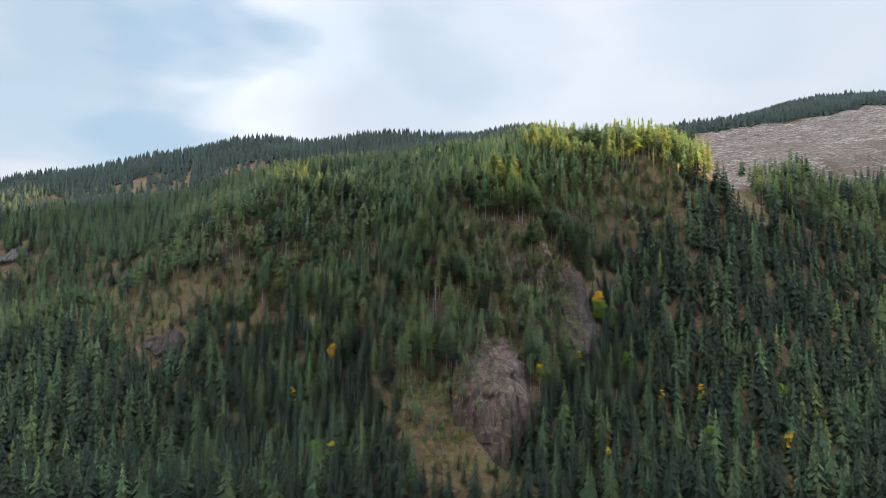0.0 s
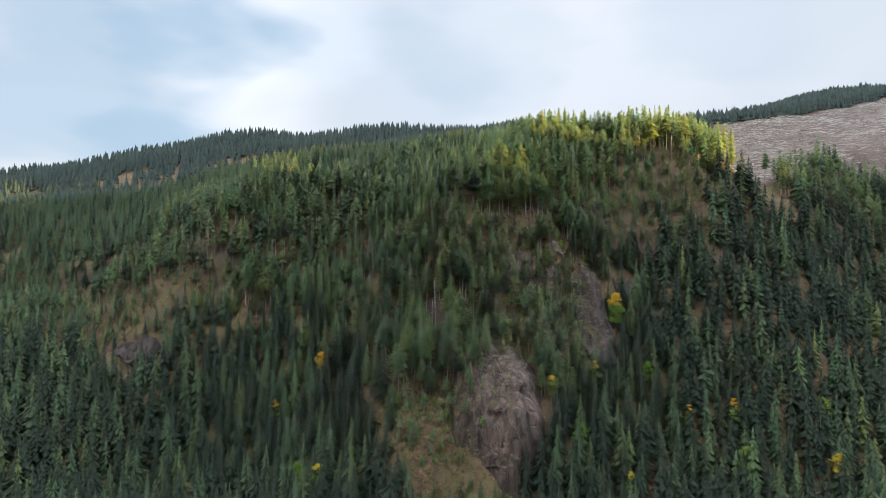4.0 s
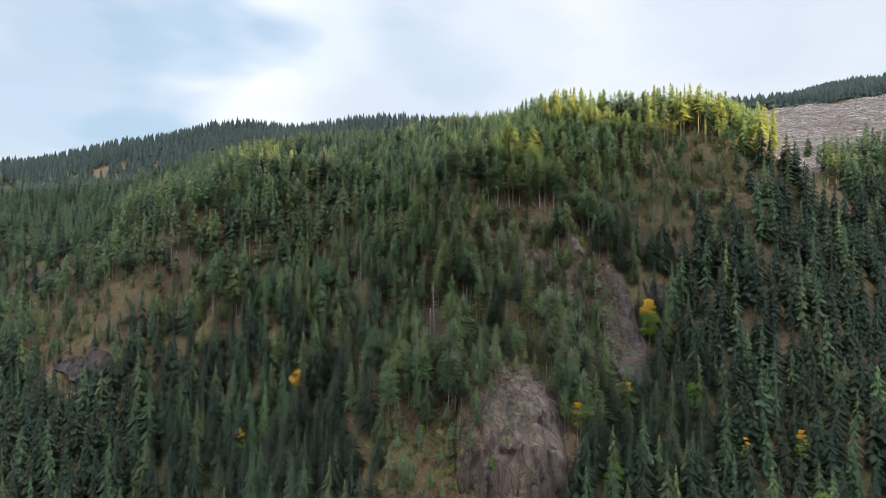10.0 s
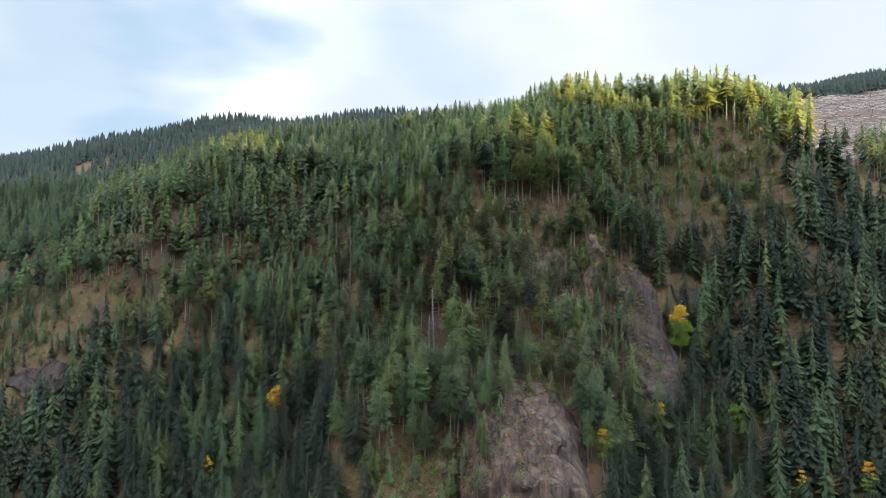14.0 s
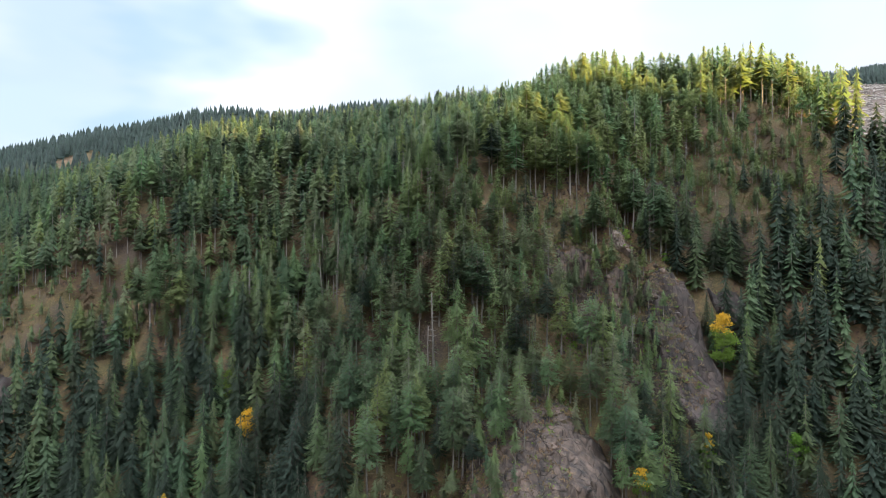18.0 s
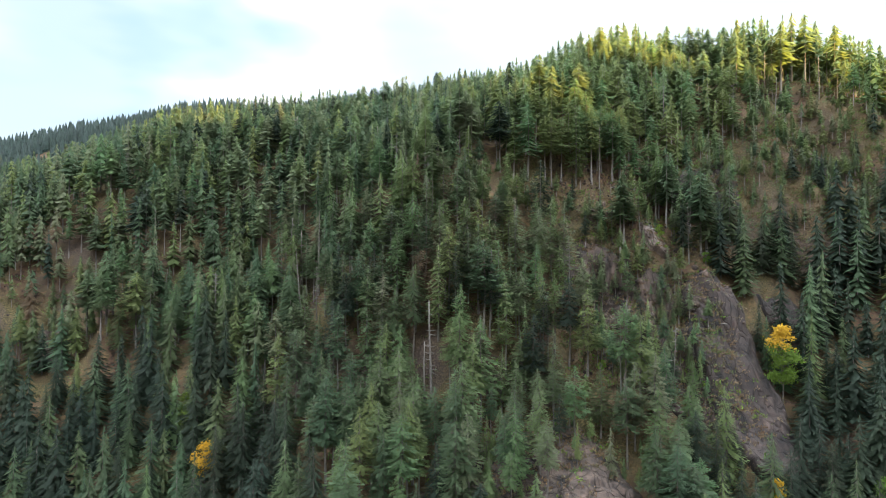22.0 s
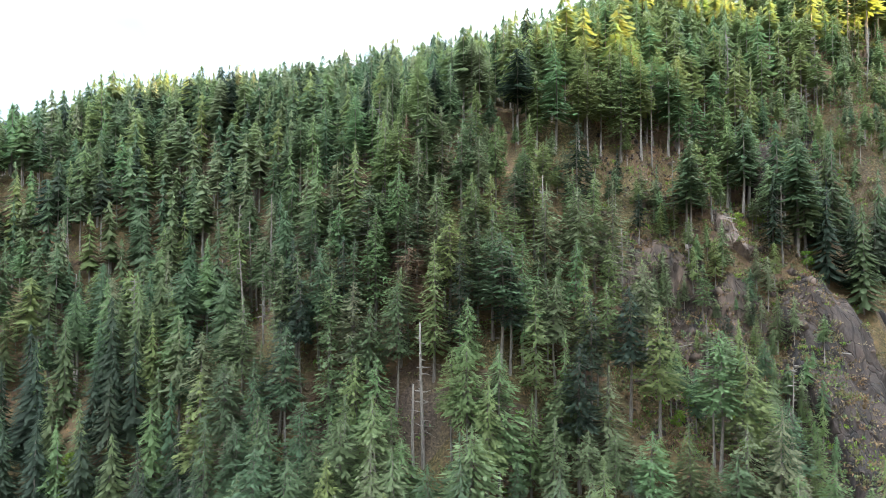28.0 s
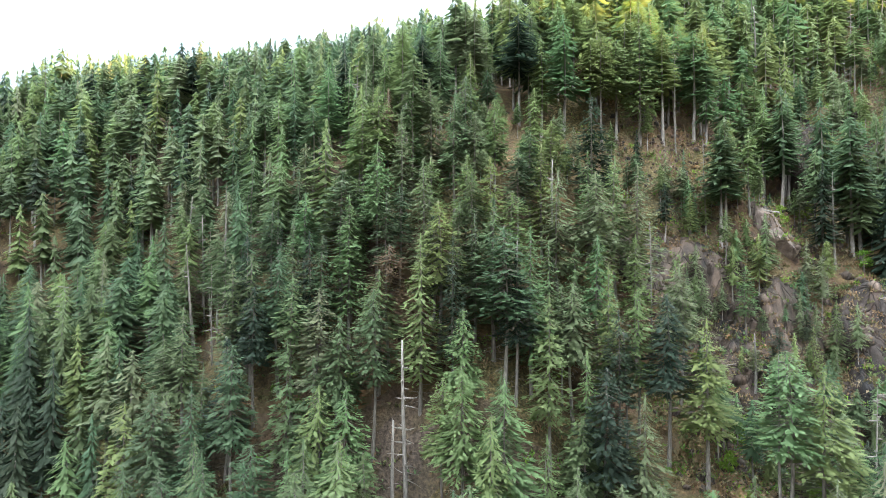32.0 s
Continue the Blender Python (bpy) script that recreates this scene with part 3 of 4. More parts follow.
def growth(x, y):
    """How far the trees of a place have grown, beside those of the deep soil."""
    g = 1.0
    for cx, cy, rx, ry, v in DWARF:
        q = ((x - cx) / rx) ** 2 + ((y - cy) / ry) ** 2
        if q < 1:
            g = min(g, v + (1 - v) * max(0, (q - 0.75) / 0.25))
    return g


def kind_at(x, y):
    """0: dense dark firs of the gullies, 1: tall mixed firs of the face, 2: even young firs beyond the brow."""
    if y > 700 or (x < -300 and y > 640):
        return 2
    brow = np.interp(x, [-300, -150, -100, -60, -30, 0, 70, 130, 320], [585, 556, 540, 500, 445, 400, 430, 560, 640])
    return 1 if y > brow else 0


def with_normals(v, f):
    f, no = soft_normals(v, f)
    return v, f, no


# height, crown radius, foot of the crown as a share, and fullness of each kind; the spacing of each kind
SHAPES = {0: (35, 7.5, 0.03, 0.84), 1: (35, 5.8, 0.14, 0.76), 2: (27, 6.2, 0.06, 0.84)}
STEP = {0: 9.0, 1: 7.7, 2: 9.0}


def character(rng, kd):
    """Radius, foot, fullness and holes of one tree: some are full cones, some old with high, broken crowns."""
    H, R, b, sh = SHAPES[kd]
    if kd == 1 and rng.rand() < 0.55:
        return R * rng.uniform(0.8, 1.25), rng.uniform(0.26, 0.46), rng.uniform(0.5, 0.7), rng.uniform(0.1, 0.34)
    return R * rng.uniform(0.8, 1.15), b * rng.uniform(0.4, 1.6), sh * rng.uniform(0.85, 1.25), 0.03 if kd != 1 else rng.uniform(0.03, 0.2)


rng = np.random.RandomState(11)
MID, LOW, THIN = {}, {}, {}
for kd, (H, _, _, _) in SHAPES.items():
    MID[kd], LOW[kd], THIN[kd] = [], [], []
    for k in range(12):
        R, b, sh, gg = character(rng, kd)
        for store, rich, sides, rings in ((MID, (20, 9, 210, 1.7), 5, 3), (LOW, (15, 8, 80, 2.1), 4, 2), (THIN, (11, 7, 12, 2.6), 3, 2)):
            cv = crown_mesh(rng, H, R, b, *rich, sh, 0.14, gg, full=0.45 if store is MID else 0.55)
            store[kd].append((with_normals(*cv), with_normals(*trunk_mesh(rng, H, 0.34, sides, rings)), H))
FAR = []
for k in range(6):
    V, F = [], []
    for q, (lo, top, rad) in enumerate(((0.12, 0.62, 5.2), (0.34, 0.84, 3.9), (0.6, 1.0, 2.4))):
        a = np.arange(7) * 2 * np.pi / 7 + rng.uniform(0, 1)
        rr = rad * np.where(np.arange(7) % 2, 1.15, 0.75) * rng.uniform(0.8, 1.2, 7)
        V.append(np.vstack([np.stack([np.cos(a) * rr, np.sin(a) * rr, 29 * lo + rng.uniform(-1.2, 1.2, 7)], 1), [[rng.uniform(-0.3, 0.3), 0, 29 * top]]]))
        F.append(np.array([[i, (i + 1) % 7, 7] for i in range(7)]) + 8 * q)
    FAR.append((with_normals(np.vstack(V), np.vstack(F)), with_normals(*trunk_mesh(rng, 29, 0.45, 3, 2)) if k > 2 else None, 29))


def grow_woods(name, label, spots, mats):
    """Many trees as one mesh. Spots: template, x, y, z, turn, scale, material of the crown, tint."""
    V, F, MI, TI, NO = [], [], [], [], []
    k = 0
    for (cv, tv, H), x, y, z, a, s, w, mi, tint in spots:
        c, q = math.cos(a), math.sin(a)
        rot = np.array([[c * w, q * w, 0], [-q * w, c * w, 0], [0, 0, s]])
        for piece, m in ((cv, mi), (tv, 0)):
            if piece is None:
                continue
            v, f, no = piece
            V.append(v @ rot + (x, y, z))
            NO.append(no @ np.array([[c, q, 0], [-q, c, 0], [0, 0, 1]]))
            F.append(f + k)
            MI.append(np.full(len(f), m))
            TI.append(np.full(len(v), tint))
            k += len(v)
    me = mesh_from(name, np.vstack(V), np.vstack(F), mats, np.concatenate(MI), np.concatenate(TI), normals=np.vstack(NO))
    return tagged(new(name, me), label, "forest", kind="stuff")


def jittered(x0, x1, y0, y1, step, r):
    gx, gy = np.meshgrid(np.arange(x0, x1, step), np.arange(y0, y1, step))
    gx = gx.astype(float)
    gx[1::2] += step * 0.5
    gx = gx + r.uniform(-0.42, 0.42, gx.shape) * step
    gy = gy + r.uniform(-0.42, 0.42, gy.shape) * step
    return gx.ravel(), gy.ravel()


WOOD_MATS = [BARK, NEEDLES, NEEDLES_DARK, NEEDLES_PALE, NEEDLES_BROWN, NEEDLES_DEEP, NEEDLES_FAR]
NEAR = (-185, 165, 440, 580)      # the stretch of slope that the camera comes closest to


def in_near(x, y):
    return NEAR[0] < x < NEAR[1] and NEAR[2] < y < NEAR[3]


def plant():
    r = np.random.RandomState(5)
    near, mid, far = [], [], []
    for kd, step in STEP.items():
        xs, ys = jittered(-720, 700, 380, 860, step, r)
        zs, soil = surface_many(xs, ys), height(xs, ys)
        for x, y, z, z0 in zip(xs, ys, zs, soil):
            if abs(x) > 0.79 * y + 15 or kind_at(x, y) != kd or r.rand() > stand(x, y):
                continue
            rock = z > z0 + 0.5
            knoll = x < 75 and y < 505
            if rock and (r.rand() > (0.8 if knoll else 0.9) or x > 109 or (knoll and x > 20 + (y - 420) * 0.5) or x < -420):
                continue
            s = r.uniform(0.74, 1.14) if kd == 1 else r.uniform(0.66, 1.12)
            if rock:
                s *= r.uniform(0.45, 0.85) if knoll and y > 435 else r.uniform(0.3, 0.6)
            else:
                s *= growth(x, y) * (1.14 if 190 < x < 292 and 618 < y < 700 else 1.0)
            w = s * r.uniform(0.82, 1.2)
            p = r.rand()
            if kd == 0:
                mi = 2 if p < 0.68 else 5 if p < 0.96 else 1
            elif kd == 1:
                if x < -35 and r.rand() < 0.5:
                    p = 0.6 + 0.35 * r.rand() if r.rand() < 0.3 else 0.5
                # sunlit crest: part of the sunlight is put into the colour, as lighter needles
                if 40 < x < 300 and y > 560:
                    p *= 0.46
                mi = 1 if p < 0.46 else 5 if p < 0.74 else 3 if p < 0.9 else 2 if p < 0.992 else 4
            else:
                # the crest's sunlit stretch gets lighter needles too, to look more brightly lit
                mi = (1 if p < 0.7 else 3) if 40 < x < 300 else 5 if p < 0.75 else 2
            spot = (x, y, z - 0.4, r.uniform(0, 6.28), s, w, mi, r.rand())
            if in_near(x, y):
                near.append((kd, spot))
            else:
                d = max(math.hypot(x, y - 380), 1.5 * abs(x))
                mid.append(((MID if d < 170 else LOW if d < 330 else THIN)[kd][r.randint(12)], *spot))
    xs, ys = jittered(-1500, 1250, 860, 1420, 9.6, r)
    zs = height(xs, ys)
    for x, y, z in zip(xs, ys, zs):
        if abs(x) > 0.78 * y + 30 or r.rand() > stand(x, y) or (y > 1290 and x < 100):
            continue
        if x < 60 and 890 < y < 1120 and r.rand() < 0.7:
            continue
        s = r.uniform(0.74, 0.98)
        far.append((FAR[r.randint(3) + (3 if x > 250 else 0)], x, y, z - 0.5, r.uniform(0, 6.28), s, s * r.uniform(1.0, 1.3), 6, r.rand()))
    xs, ys = jittered(-400, 900, 1760, 2060, 15, r)
    zs = height(xs, ys)
    for x, y, z in zip(xs, ys, zs):
        s = r.uniform(0.9, 1.2)
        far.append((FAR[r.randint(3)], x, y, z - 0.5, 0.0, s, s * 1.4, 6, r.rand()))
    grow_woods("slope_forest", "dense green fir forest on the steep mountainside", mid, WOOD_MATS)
    grow_woods("distant_forest", "dark fir forest over the far hills", far, WOOD_MATS)
    return near


near_spots = plant()

NEAR_KINDS, NEAR_SHAPES = {}, {}
rng = np.random.RandomState(21)
for kd in (0, 1):
    NEAR_KINDS[kd], NEAR_SHAPES[kd] = [], []
    H = SHAPES[kd][0]
    for k in range(12):
        R, b, sh, gg = character(rng, kd)
        cv, cf, lv, lf = crown_mesh(rng, H, R, b, 26, 10, 1200, 1.3, sh, rng.uniform(-0.05, 0.2), gg, True, 0.24)
        tv, tf = trunk_mesh(rng, H, 0.42, 8, 6)
        cf, cn = soft_normals(cv, cf)
        NEAR_KINDS[kd].append([mesh_from("crown", cv, cf, [m], normals=cn) for m in WOOD_MATS[1:6]]
                              + [mesh_from("trunk", tv, tf, [BARK], smooth=True), mesh_from("branch_whorl", lv, lf, [BARK])])
        cv = crown_mesh(rng, H, R, b, 22, 10, 420, 1.5, sh, 0.12, gg, full=0.42)
        NEAR_SHAPES[kd].append((with_normals(*cv), with_normals(*trunk_mesh(rng, H, 0.42, 6, 4)), H))

LABELS = {1: "tall green fir with a bare grey lower trunk", 2: "dense dark green fir on the steep slope", 3: "thin pale grey-green fir with lichened branches",
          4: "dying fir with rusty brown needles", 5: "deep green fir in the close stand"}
r_near = np.random.RandomState(8)


def fir_tree(label, group, kd, x, y, z, a, s, w, mi):
    """One fir of its own, from the shared crowns and trunks."""
    meshes = NEAR_KINDS[kd][r_near.randint(12)]
    tree = new("fir_tree")
    tree.matrix_basis = Matrix.Translation((x, y, z)) @ Matrix.Rotation(a, 4, "Z") @ Matrix.Diagonal((w, w, s, 1))
    tagged(tree, label, "fir tree", group)
    part("trunk", meshes[-2], tree)
    tagged(part("branch_whorl", meshes[-1], tree), kind="stuff")
    part("crown", meshes[mi - 1], tree)


# the three hundred that stand nearest are trees of their own, those behind are joined
near_spots.sort(key=lambda s: math.hypot(s[1][0] - 10, s[1][1] - 400))
grow_woods("upper_forest", "tall mixed firs on the brown upper slope",
           [(NEAR_SHAPES[kd][r_near.randint(12)], *spot) for kd, spot in near_spots[280:]], WOOD_MATS)
for kd, (x, y, z, a, s, w, mi, tint) in near_spots[:280]:
    fir_tree(LABELS[mi], "firs of the near slope", kd, x, y, z, a, s, w, mi)


def thin_woods():
    """Small, thin firs that stand scattered on the rocky and brushy slopes."""
    r = np.random.RandomState(63)
    spots = []
    for cx, cy, rx, ry, n in ((86, 512, 30, 28, 84), (72, 553, 38, 8, 34), (8, 555, 34, 8, 34), (-272, 577, 52, 17, 60), (178, 581, 58, 20, 120), (215, 612, 52, 22, 80), (-340, 602, 60, 12, 40),
                              (-12, 428, 22, 24, 22), (-200, 575, 40, 16, 40), (52, 470, 14, 18, 12), (8, 452, 18, 24, 30)):
        a, q = r.uniform(0, 6.28, n), np.sqrt(r.rand(n))
        xs, ys = cx + np.cos(a) * q * rx, cy + np.sin(a) * q * ry
        for x, y, z in zip(xs, ys, surface_many(xs, ys)):
            if 103 < x < 132 and y < 540:
                continue
            s = r.uniform(0.2, 0.5)
            p = r.rand()
            spots.append(((MID if abs(x - 60) < 70 else LOW)[1][r.randint(12)], x, y, z - 0.4, r.uniform(0, 6.28), s, s * r.uniform(0.8, 1.15), 3 if p < 0.35 else 1 if p < 0.8 else 5, r.rand()))
    grow_woods("thin_forest", "small thin firs scattered over rock and brush", spots, WOOD_MATS)


thin_woods()
# tall old firs that stand over the rest: place and height of the tip
for x, y, tip in ((64, 562, 252), (72, 575, 259), (79, 571, 250), (85, 583, 258), (100, 586, 256), (52, 562, 244), (108, 600, 262), (-177, 645, 265), (-260, 739, 280), (-128, 645, 267),
                  (-38, 790, 329), (-30, 794, 331), (-20, 792, 333), (-12, 795, 330), (-5, 791, 331), (-196, 660, 262), (275, 704, 337), (262, 700, 330), (30, 690, 290), (45, 688, 292)):
    z = surface(x, y) - 0.4
    s = (tip - z) / 35
    fir_tree("tall old fir that stands over its neighbours", "old firs on the skyline", 1, x, y, z, x * 0.7, s, s * 0.95, 1)


# ---- broadleaved trees in autumn colour ----
def leaf_crown(r, H, R, base, clumps, leaves, size):
    """A lumpy crown of many small leaves, gathered in clumps with gaps between."""
    V, F, ends = [], [], []
    k = 0
    for c in range(clumps):
        u = r.uniform(0, 1)
        a = c * 2.4 + r.uniform(-0.5, 0.5)
        rad = R * math.sqrt(max(0.05, 1 - (2 * u - 0.8) ** 2)) * r.uniform(0.35, 0.95)
        ctr = np.array([math.cos(a) * rad, math.sin(a) * rad, H * (base + (1 - base) * u)])
        ends.append(ctr)
        p = ctr + r.normal(0, 1, (leaves, 3)) * np.array([0.2, 0.2, 0.11]) * R
        d = r.normal(0, 1, (leaves, 3))
        d /= np.linalg.norm(d, axis=1)[:, None]
        e = np.cross(d, r.normal(0, 1, (leaves, 3)))
        e /= np.linalg.norm(e, axis=1)[:, None]
        s = size * r.uniform(0.6, 1.3, leaves)[:, None]
        V.append(np.stack([p - d * s, p + e * s * 0.7, p + d * s, p - e * s * 0.7], 1).reshape(-1, 3))
        F.append(np.arange(leaves * 4).reshape(-1, 4) + k)
        k += leaves * 4
    return np.vstack(V), np.vstack(F), ends


def limb_mesh(H, base, ends):
    V, F = [], []
    for i, e in enumerate(ends):
        o = np.array([0, 0, min(e[2] * 0.75, H * 0.8)])
        d = e - o
        s = np.cross(d, [0, 0, 1.0])
        s = s / (np.linalg.norm(s) + 1e-6) * 0.09
        q = len(V)
        V += [o - s, o + s, o + np.array([0, 0, 0.17]), e]
        F += [[q, q + 1, q + 3], [q + 1, q + 2, q + 3], [q + 2, q, q + 3]]
    return np.array(V), np.array(F)


def broadleaf(name, label, category, x, y, H, R, mats, seed, base=0.3, clumps=26, leaves=60, size=0.32, sink=0.3):
    """mats: one or two leaf materials; with two, the second colours the lower clumps."""
    r = np.random.RandomState(seed)
    root = new(name)
    root.location = (x, y, surface(x, y) - sink)
    tagged(root, label, category, "autumn trees on the slope")
    cv, cf, ends = leaf_crown(r, H, R, base, clumps, leaves, size)
    mid = H * (base + (1 - base) * 0.66)
    idx = [(1 if len(mats) > 1 and cv[f[0]][2] < mid + r.uniform(-2, 2) else 0) for f in cf]
    part("trunk", mesh_from("trunk", *trunk_mesh(r, H * 0.9, 0.25, 7, 5, 0.03), [BARK], smooth=True), root)
    tagged(part("branch_fan", mesh_from("branch_fan", *limb_mesh(H, base, ends), [BARK]), root), kind="stuff")
    part("crown", mesh_from("crown", cv, cf, mats, idx, np.full(len(cv), r.rand())), root)
    return root


MAPLES = [(-94, 501, 17, 4.6, 0), (-123, 477, 21, 4.2, 1), (242, 411, 22, 5, 0), (112, 404, 18, 3.2, 1), (193, 442, 20, 3.4, 1), (165, 446, 20, 2.6, 1),
          (-79, 418, 20, 4.5, 1), (106, 462, 22, 2.6, 1), (72, 440, 18, 3.4, 1)]
for k, (x, y, H, R, tone) in enumerate(MAPLES):
    broadleaf("maple_tree", ("orange-yellow autumn maple among dark firs", "yellow-green autumn maple between dark firs")[tone], "maple tree", x, y, H + 6, R,
              [LEAVES_YELLOW] if not tone else [LEAVES_YELLOW, LEAVES_GREEN], 40 + k, 0.5)
broadleaf("maple_tree", "tall maple turning orange at its top, still green below", "maple tree", 134, 508, 30, 6.0, [LEAVES_YELLOW, LEAVES_GREEN], 61, 0.3, 60, 80, 0.42)
for k, (x, y, H, R) in enumerate([(-93, 425, 24, 5), (-125, 452, 24, 5), (88, 428, 22, 5), (260, 455, 24, 6), (190, 418, 22, 6), (145, 468, 20, 4), (-110, 520, 20, 4)]):
    broadleaf("maple_tree", "bright green maple standing among dark firs", "maple tree", x, y, H, R, [LEAVES_GREEN], 70 + k, 0.35, 34, 60, 0.36)
for k, (x, y, H, R) in enumerate([(-128, 563, 15, 2.6), (-136, 556, 9, 2.2), (14, 494, 6, 2), (60, 500, 5, 2), (66, 508, 6, 2.4), (24, 413, 9, 1.6), (100, 548, 7, 2.6), (86, 556, 6, 2.4), (-12, 446, 5, 2.2),
                                  (-4, 438, 4, 1.8), (112, 556, 7, 2.8), (118, 540, 6, 2.2), (74, 492, 6, 2)]):
    broadleaf("shrub", "small leafy shrub, yellow-green, on the rocky slope", "shrub", x, y, H, R, [LEAVES_GREEN], 90 + k, 0.25, 18, 40, 0.24)


# ---- dead standing trees ----
def snag(label, x, y, H, r0, lean=(0, 0), stubs=14, seed=0, reach=2.4, broken=True, mat=None):
    r = np.random.RandomState(seed)
    root = new("dead_tree")
    root.location = (x, y, surface(x, y) - 0.5)
    tagged(root, label, "dead tree", "snags on the slope")
    rings, sides = 9, 8
    a = np.arange(sides) * 2 * np.pi / sides
    V, F = [], []
    for k in range(rings):
        f = k / (rings - 1)
        rad = r0 * (1 - (0.62 if broken else 0.9) * f)
        jag = r.uniform(-0.6, 0.5, sides) * (k == rings - 1) * broken
        V.append(np.stack([np.cos(a) * rad + lean[0] * H * f + math.sin(f * 5 + seed) * 0.12, np.sin(a) * rad + lean[1] * H * f, f * H + jag], 1))
    V.append(np.array([[lean[0] * H, lean[1] * H, H - 0.5 * broken]]))
    for k in range(rings - 1):
        for i in range(sides):
            j = (i + 1) % sides
            F += [[k * sides + i, k * sides + j, (k + 1) * sides + j], [k * sides + i, (k + 1) * sides + j, (k + 1) * sides + i]]
    F += [[(rings - 1) * sides + i, (rings - 1) * sides + (i + 1) % sides, rings * sides] for i in range(sides)]
    part("trunk", mesh_from("trunk", np.vstack(V), F, [mat or DEADWOOD], smooth=True), root)
    BV, BF = [], []
    for k in range(stubs):
        f = r.uniform(0.25, 0.97)
        az, ln = r.uniform(0, 6.28), reach * r.uniform(0.3, 1) * (1.15 - 0.6 * f)
        p = np.array([lean[0] * H * f, lean[1] * H * f, f * H])
        d = np.array([math.cos(az), math.sin(az), r.uniform(-0.35, 0.35)])
        s = np.array([-math.sin(az), math.cos(az), 0])
        w = 0.19 * r.uniform(0.6, 1.2)
        kink = p + d * ln * 0.55
        tip = p + d * ln + np.array([0, 0, r.uniform(-0.5, 0.5) * ln * 0.5])
        q = len(BV)
        for c, ww in ((p, w), (kink, w * 0.7)):
            BV += [c + s * ww, c - s * ww * 0.5 + np.array([0, 0, ww]), c - s * ww * 0.5 - np.array([0, 0, ww])]
        BV.append(tip)
        for i in range(3):
            j = (i + 1) % 3
            BF += [[q + i, q + j, q + 3 + j], [q + i, q + 3 + j, q + 3 + i], [q + 3 + i, q + 3 + j, q + 6]]
    if stubs:
        tagged(part("branch_whorl", mesh_from("branch_whorl", np.array(BV), BF, [mat or DEADWOOD]), root), kind="stuff")


snag("tall bare silver snag with broken side branches", -6, 497, 37, 0.55, (-0.02, 0), 34, 1, 4.5)
snag("shorter broken grey snag beside a taller one", -8.5, 496, 24, 0.5, (0.0, 0), 4, 2, 2)
snag("long bare grey trunk leaning over a dark hollow", -67, 545, 38, 0.7, (-0.09, 0), 6, 3, 3, False, BARK)
snag("straight bare grey trunk before a dark hollow", -60, 547, 40, 0.6, (0.0, 0), 8, 4, 3, False, BARK)
snag("pale dead tree with curled mossy branches", -114, 560, 30, 0.5, (0.02, 0), 40, 5, 5)
snag("thin broken grey snag on the scree", 75, 517, 14, 0.35, (0.0, 0), 6, 6, 2)
snag("slim silver snag among green firs", 30, 531, 30, 0.35, (0.01, 0), 10, 7, 3)
r_snag = np.random.RandomState(31)
placed = 0
while placed < 46:
    x, y = r_snag.uniform(-220, 230), r_snag.uniform(470, 640)
    if kind_at(x, y) != 1 or on_rock(x, y):
        continue
    snag("bare grey dead tree standing between firs", x, y, r_snag.uniform(18, 34), r_snag.uniform(0.22, 0.42), (r_snag.uniform(-0.06, 0.06), 0), r_snag.randint(8, 30), 200 + placed, 3.5, r_snag.rand() < 0.6)
    placed += 1


# ---- undergrowth, stones and logging slash ----
def scatter(name, label, category, spots, mats, shape):
    V, F, MI, TI, k = [], [], [], [], 0
    r = np.random.RandomState(len(name))
    for x, y, z, s, mi in spots:
        v, f = shape(r, s)
        V.append(v + (x, y, z))
        F.append(np.asarray(f) + k)
        MI.append(np.full(len(f), mi))
        TI.append(np.full(len(v), r.rand()))
        k += len(v)
    tagged(new(name, mesh_from(name, np.vstack(V), np.vstack(F), mats, np.concatenate(MI), np.concatenate(TI))), label, category, kind="stuff")


def brush_shape(r, s):
    n = 8 if s < 1.6 else 20
    p = r.normal(0, 0.4, (n, 3)) * (s, s, s * 0.5) + (0, 0, s * 0.4)
    d = r.normal(0, 1, (n, 3)) * (0.5, 0.5, 0.8)
    d /= np.linalg.norm(d, axis=1)[:, None]
    e = np.cross(d, r.normal(0, 1, (n, 3)))
    e /= np.linalg.norm(e, axis=1)[:, None]
    q = min(s, 1.5) * r.uniform(0.25, 0.5, n)[:, None]
    return np.stack([p - e * q * 0.4, p + e * q * 0.4, p + d * q * 1.5], 1).reshape(-1, 3), np.arange(n * 3).reshape(-1, 3)


ICO = bmesh.new()
bmesh.ops.create_icosphere(ICO, subdivisions=1, radius=1.0)
ICO_V, ICO_F = np.array([v.co[:] for v in ICO.verts]), np.array([[v.index for v in f.verts] for f in ICO.faces])
ICO.free()


def stone_shape(r, s):
    return ICO_V * r.uniform(0.6, 1.2, (len(ICO_V), 1)) * s * r.uniform(0.6, 1.2, 3), ICO_F


def stick_shape(r, s):
    a, tilt = r.uniform(0, 6.28), r.uniform(-0.25, 0.35)
    d = np.array([math.cos(a), math.sin(a), tilt])
    e = np.array([-math.sin(a), math.cos(a), 0]) * 0.06 * s ** 0.6
    u = np.array([0, 0, 0.11 * s ** 0.6])
    o, q = -d * s * 0.5, d * s * 0.5
    v = np.array([o - e, o + e, o + u, q - e * 0.5, q + e * 0.5, q + u * 0.6])
    return v, [[0, 1, 4], [0, 4, 3], [1, 2, 5], [1, 5, 4], [2, 0, 3], [2, 3, 5], [3, 4, 5], [0, 2, 1]]


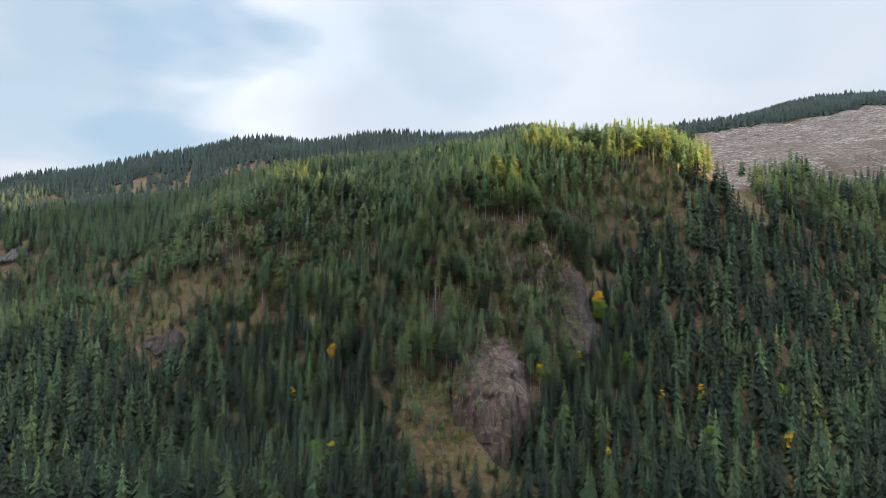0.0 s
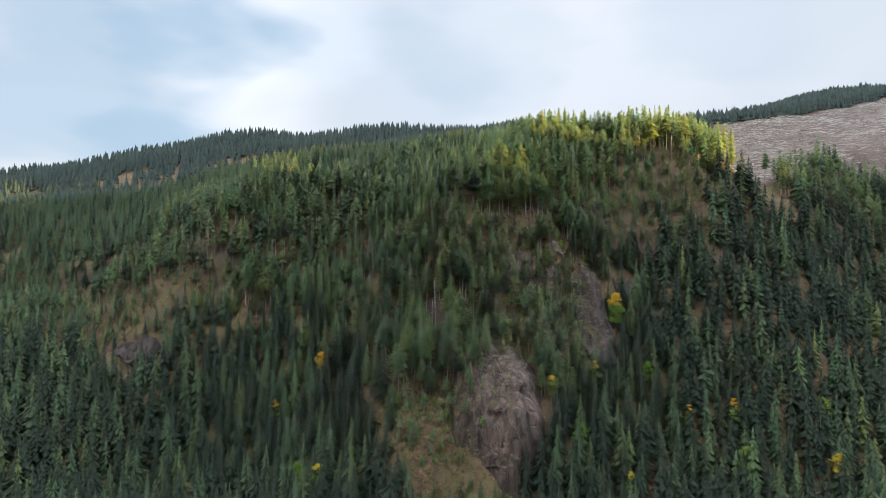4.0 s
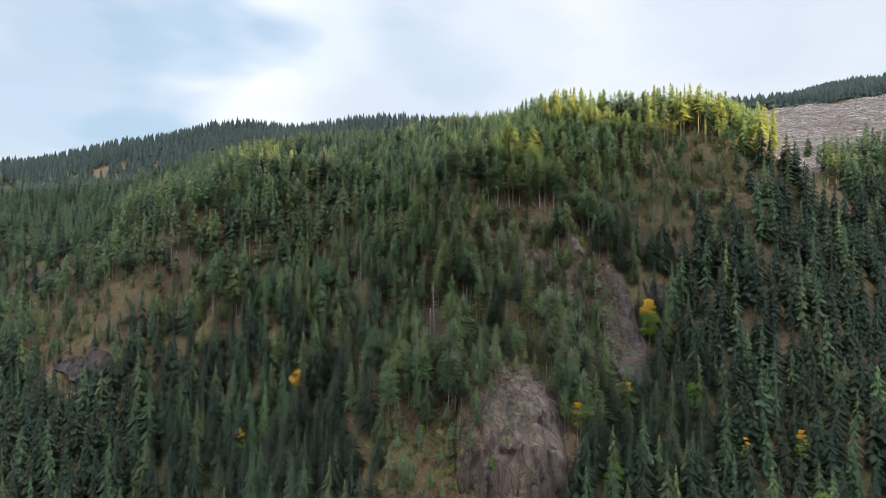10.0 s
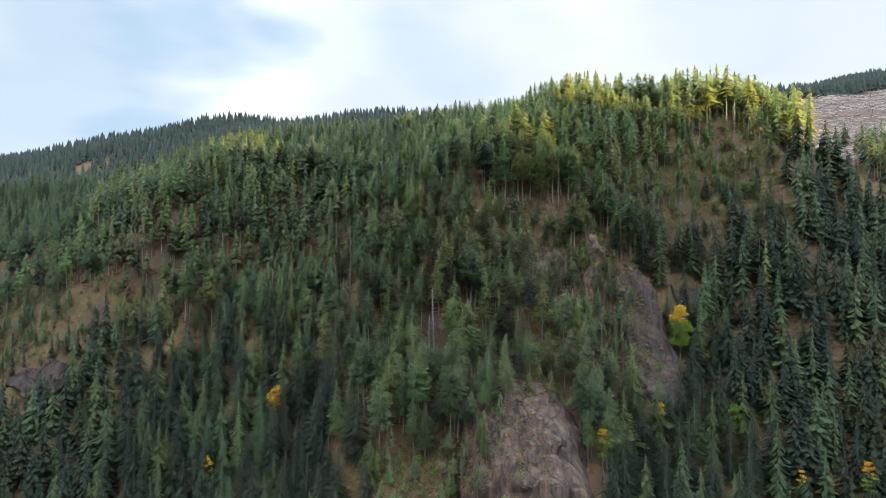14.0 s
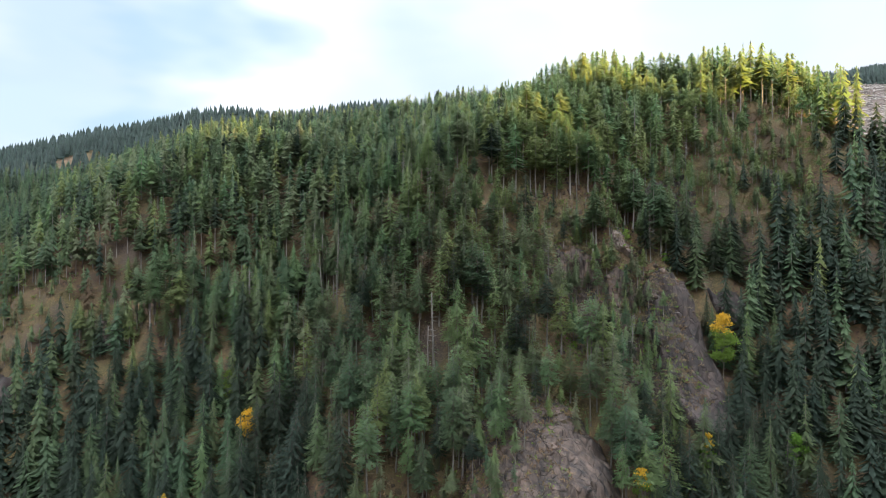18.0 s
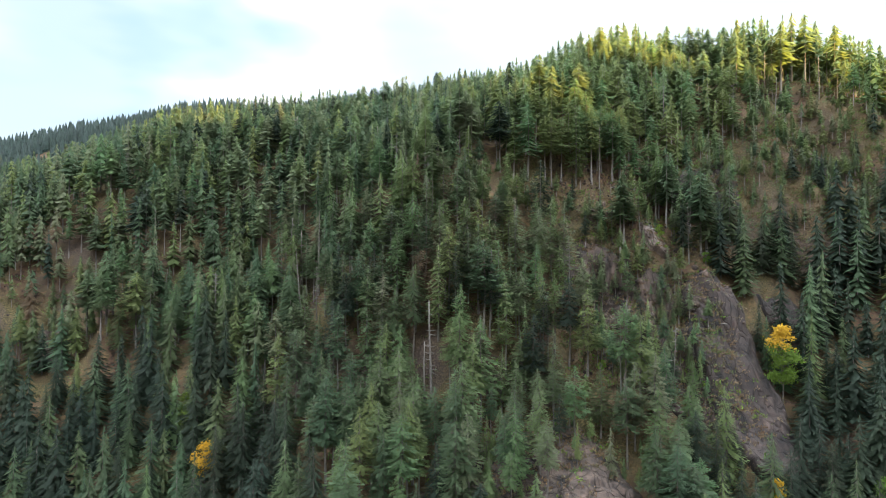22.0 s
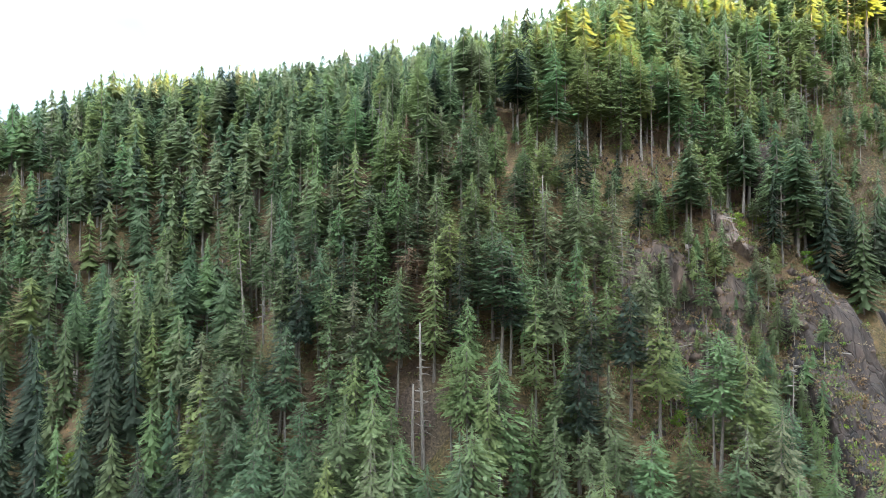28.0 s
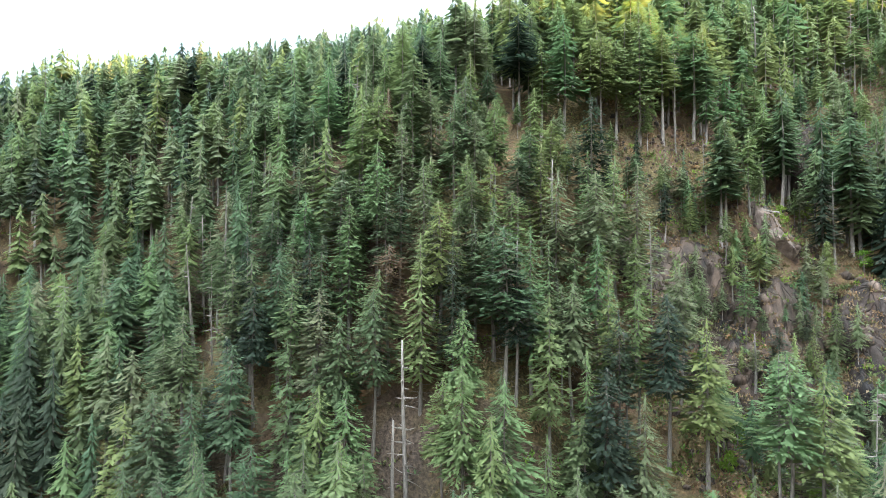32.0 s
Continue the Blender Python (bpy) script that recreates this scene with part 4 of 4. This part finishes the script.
def undergrowth():
    r = np.random.RandomState(77)
    brush, stones, sticks, logs = [], [], [], []
    thin = [(-10, 424, 30, 30, 2200), (26, 394, 40, 14, 600), (-30, 445, 24, 30, 400), (22, 450, 24, 40, 900), (82, 530, 36, 40, 2600), (95, 572, 40, 16, 300), (-265, 585, 55, 22, 500), (-335, 640, 55, 18, 300), (205, 597, 66, 40, 900),
            (0, 515, 150, 50, 2200), (-160, 575, 60, 30, 500), (30, 480, 30, 22, 300), (0, 590, 220, 30, 900), (120, 600, 60, 30, 400)]
    def spread(plots):
        xs = np.concatenate([cx + r.uniform(-1, 1, n) * rx for cx, cy, rx, ry, n in plots])
        ys = np.concatenate([cy + r.uniform(-1, 1, n) * ry for cx, cy, rx, ry, n in plots])
        return zip(xs, ys, surface_many(xs, ys))

    for x, y, z in spread(thin):
        p = r.rand()
        brush.append((x, y, z, r.uniform(0.5, 1.9), 0 if p < 0.42 else 3 if p < 0.78 else 1 if p < 0.92 else 2))
    # leafless thickets
    for x, y, z in spread([(185, 584, 60, 26, 2200), (215, 615, 52, 24, 700), (-10, 424, 28, 28, 500), (85, 528, 34, 38, 450), (-265, 583, 46, 20, 260), (-345, 600, 66, 16, 260), (-335, 640, 50, 16, 160), (125, 590, 60, 30, 260), (26, 394, 40, 14, 200)]):
        p = r.rand()
        brush.append((x, y, z, r.uniform(1.6, 3.6), 0 if p < 0.55 else 4 if p < 0.8 else 3 if p < 0.92 else 1))
    # saplings and ferns between the tall trees
    for x, y, z in spread([(0, 515, 110, 45, 1300)]):
        p = r.rand()
        brush.append((x, y, z, r.uniform(1.6, 3.2), 4 if p < 0.5 else 0 if p < 0.75 else 1 if p < 0.88 else 3))
    for x, y, z in spread([(82, 532, 34, 38, 1100), (-265, 585, 40, 16, 80), (-22, 436, 30, 36, 160), (205, 597, 50, 30, 100), (98, 545, 30, 30, 160)]):
        stones.append((x, y, z, r.uniform(0.25, 0.9) * (2.2 if r.rand() < 0.12 else 1), 0))
    xs, ys = r.uniform(285, 1000, 30000), r.uniform(660, 1260, 30000)
    zs = height(xs, ys)
    for x, y, z in zip(xs, ys, zs):
        if len(sticks) < 6000 and x < 0.79 * y and cleared(x, y):
            sticks.append((x, y, z + 0.3, r.uniform(3, 20), 0 if r.rand() < 0.6 else 1))
    for x, y, z in spread([(-20, 540, 160, 60, 70)]):
        logs.append((x, y, z + 0.2, r.uniform(3, 9), 0))
    scatter("undergrowth", "brown and olive brush and grass tufts on the steep soil", "brush", brush, [SCRUB, LEAVES_GREEN, NEEDLES_BROWN, DRY, NEEDLES], brush_shape)
    scatter("scree", "loose grey-brown stones on the scree slope", "stones", stones, [ROCK], stone_shape)
    scatter("logging_slash", "bleached grey logs and limbs left over the clearcut", "slash", sticks, [BLEACHED, BARK], stick_shape)
    scatter("fallen_limbs", "fallen grey limbs and logs on the slope", "logs", logs, [DEADWOOD], stick_shape)


undergrowth()
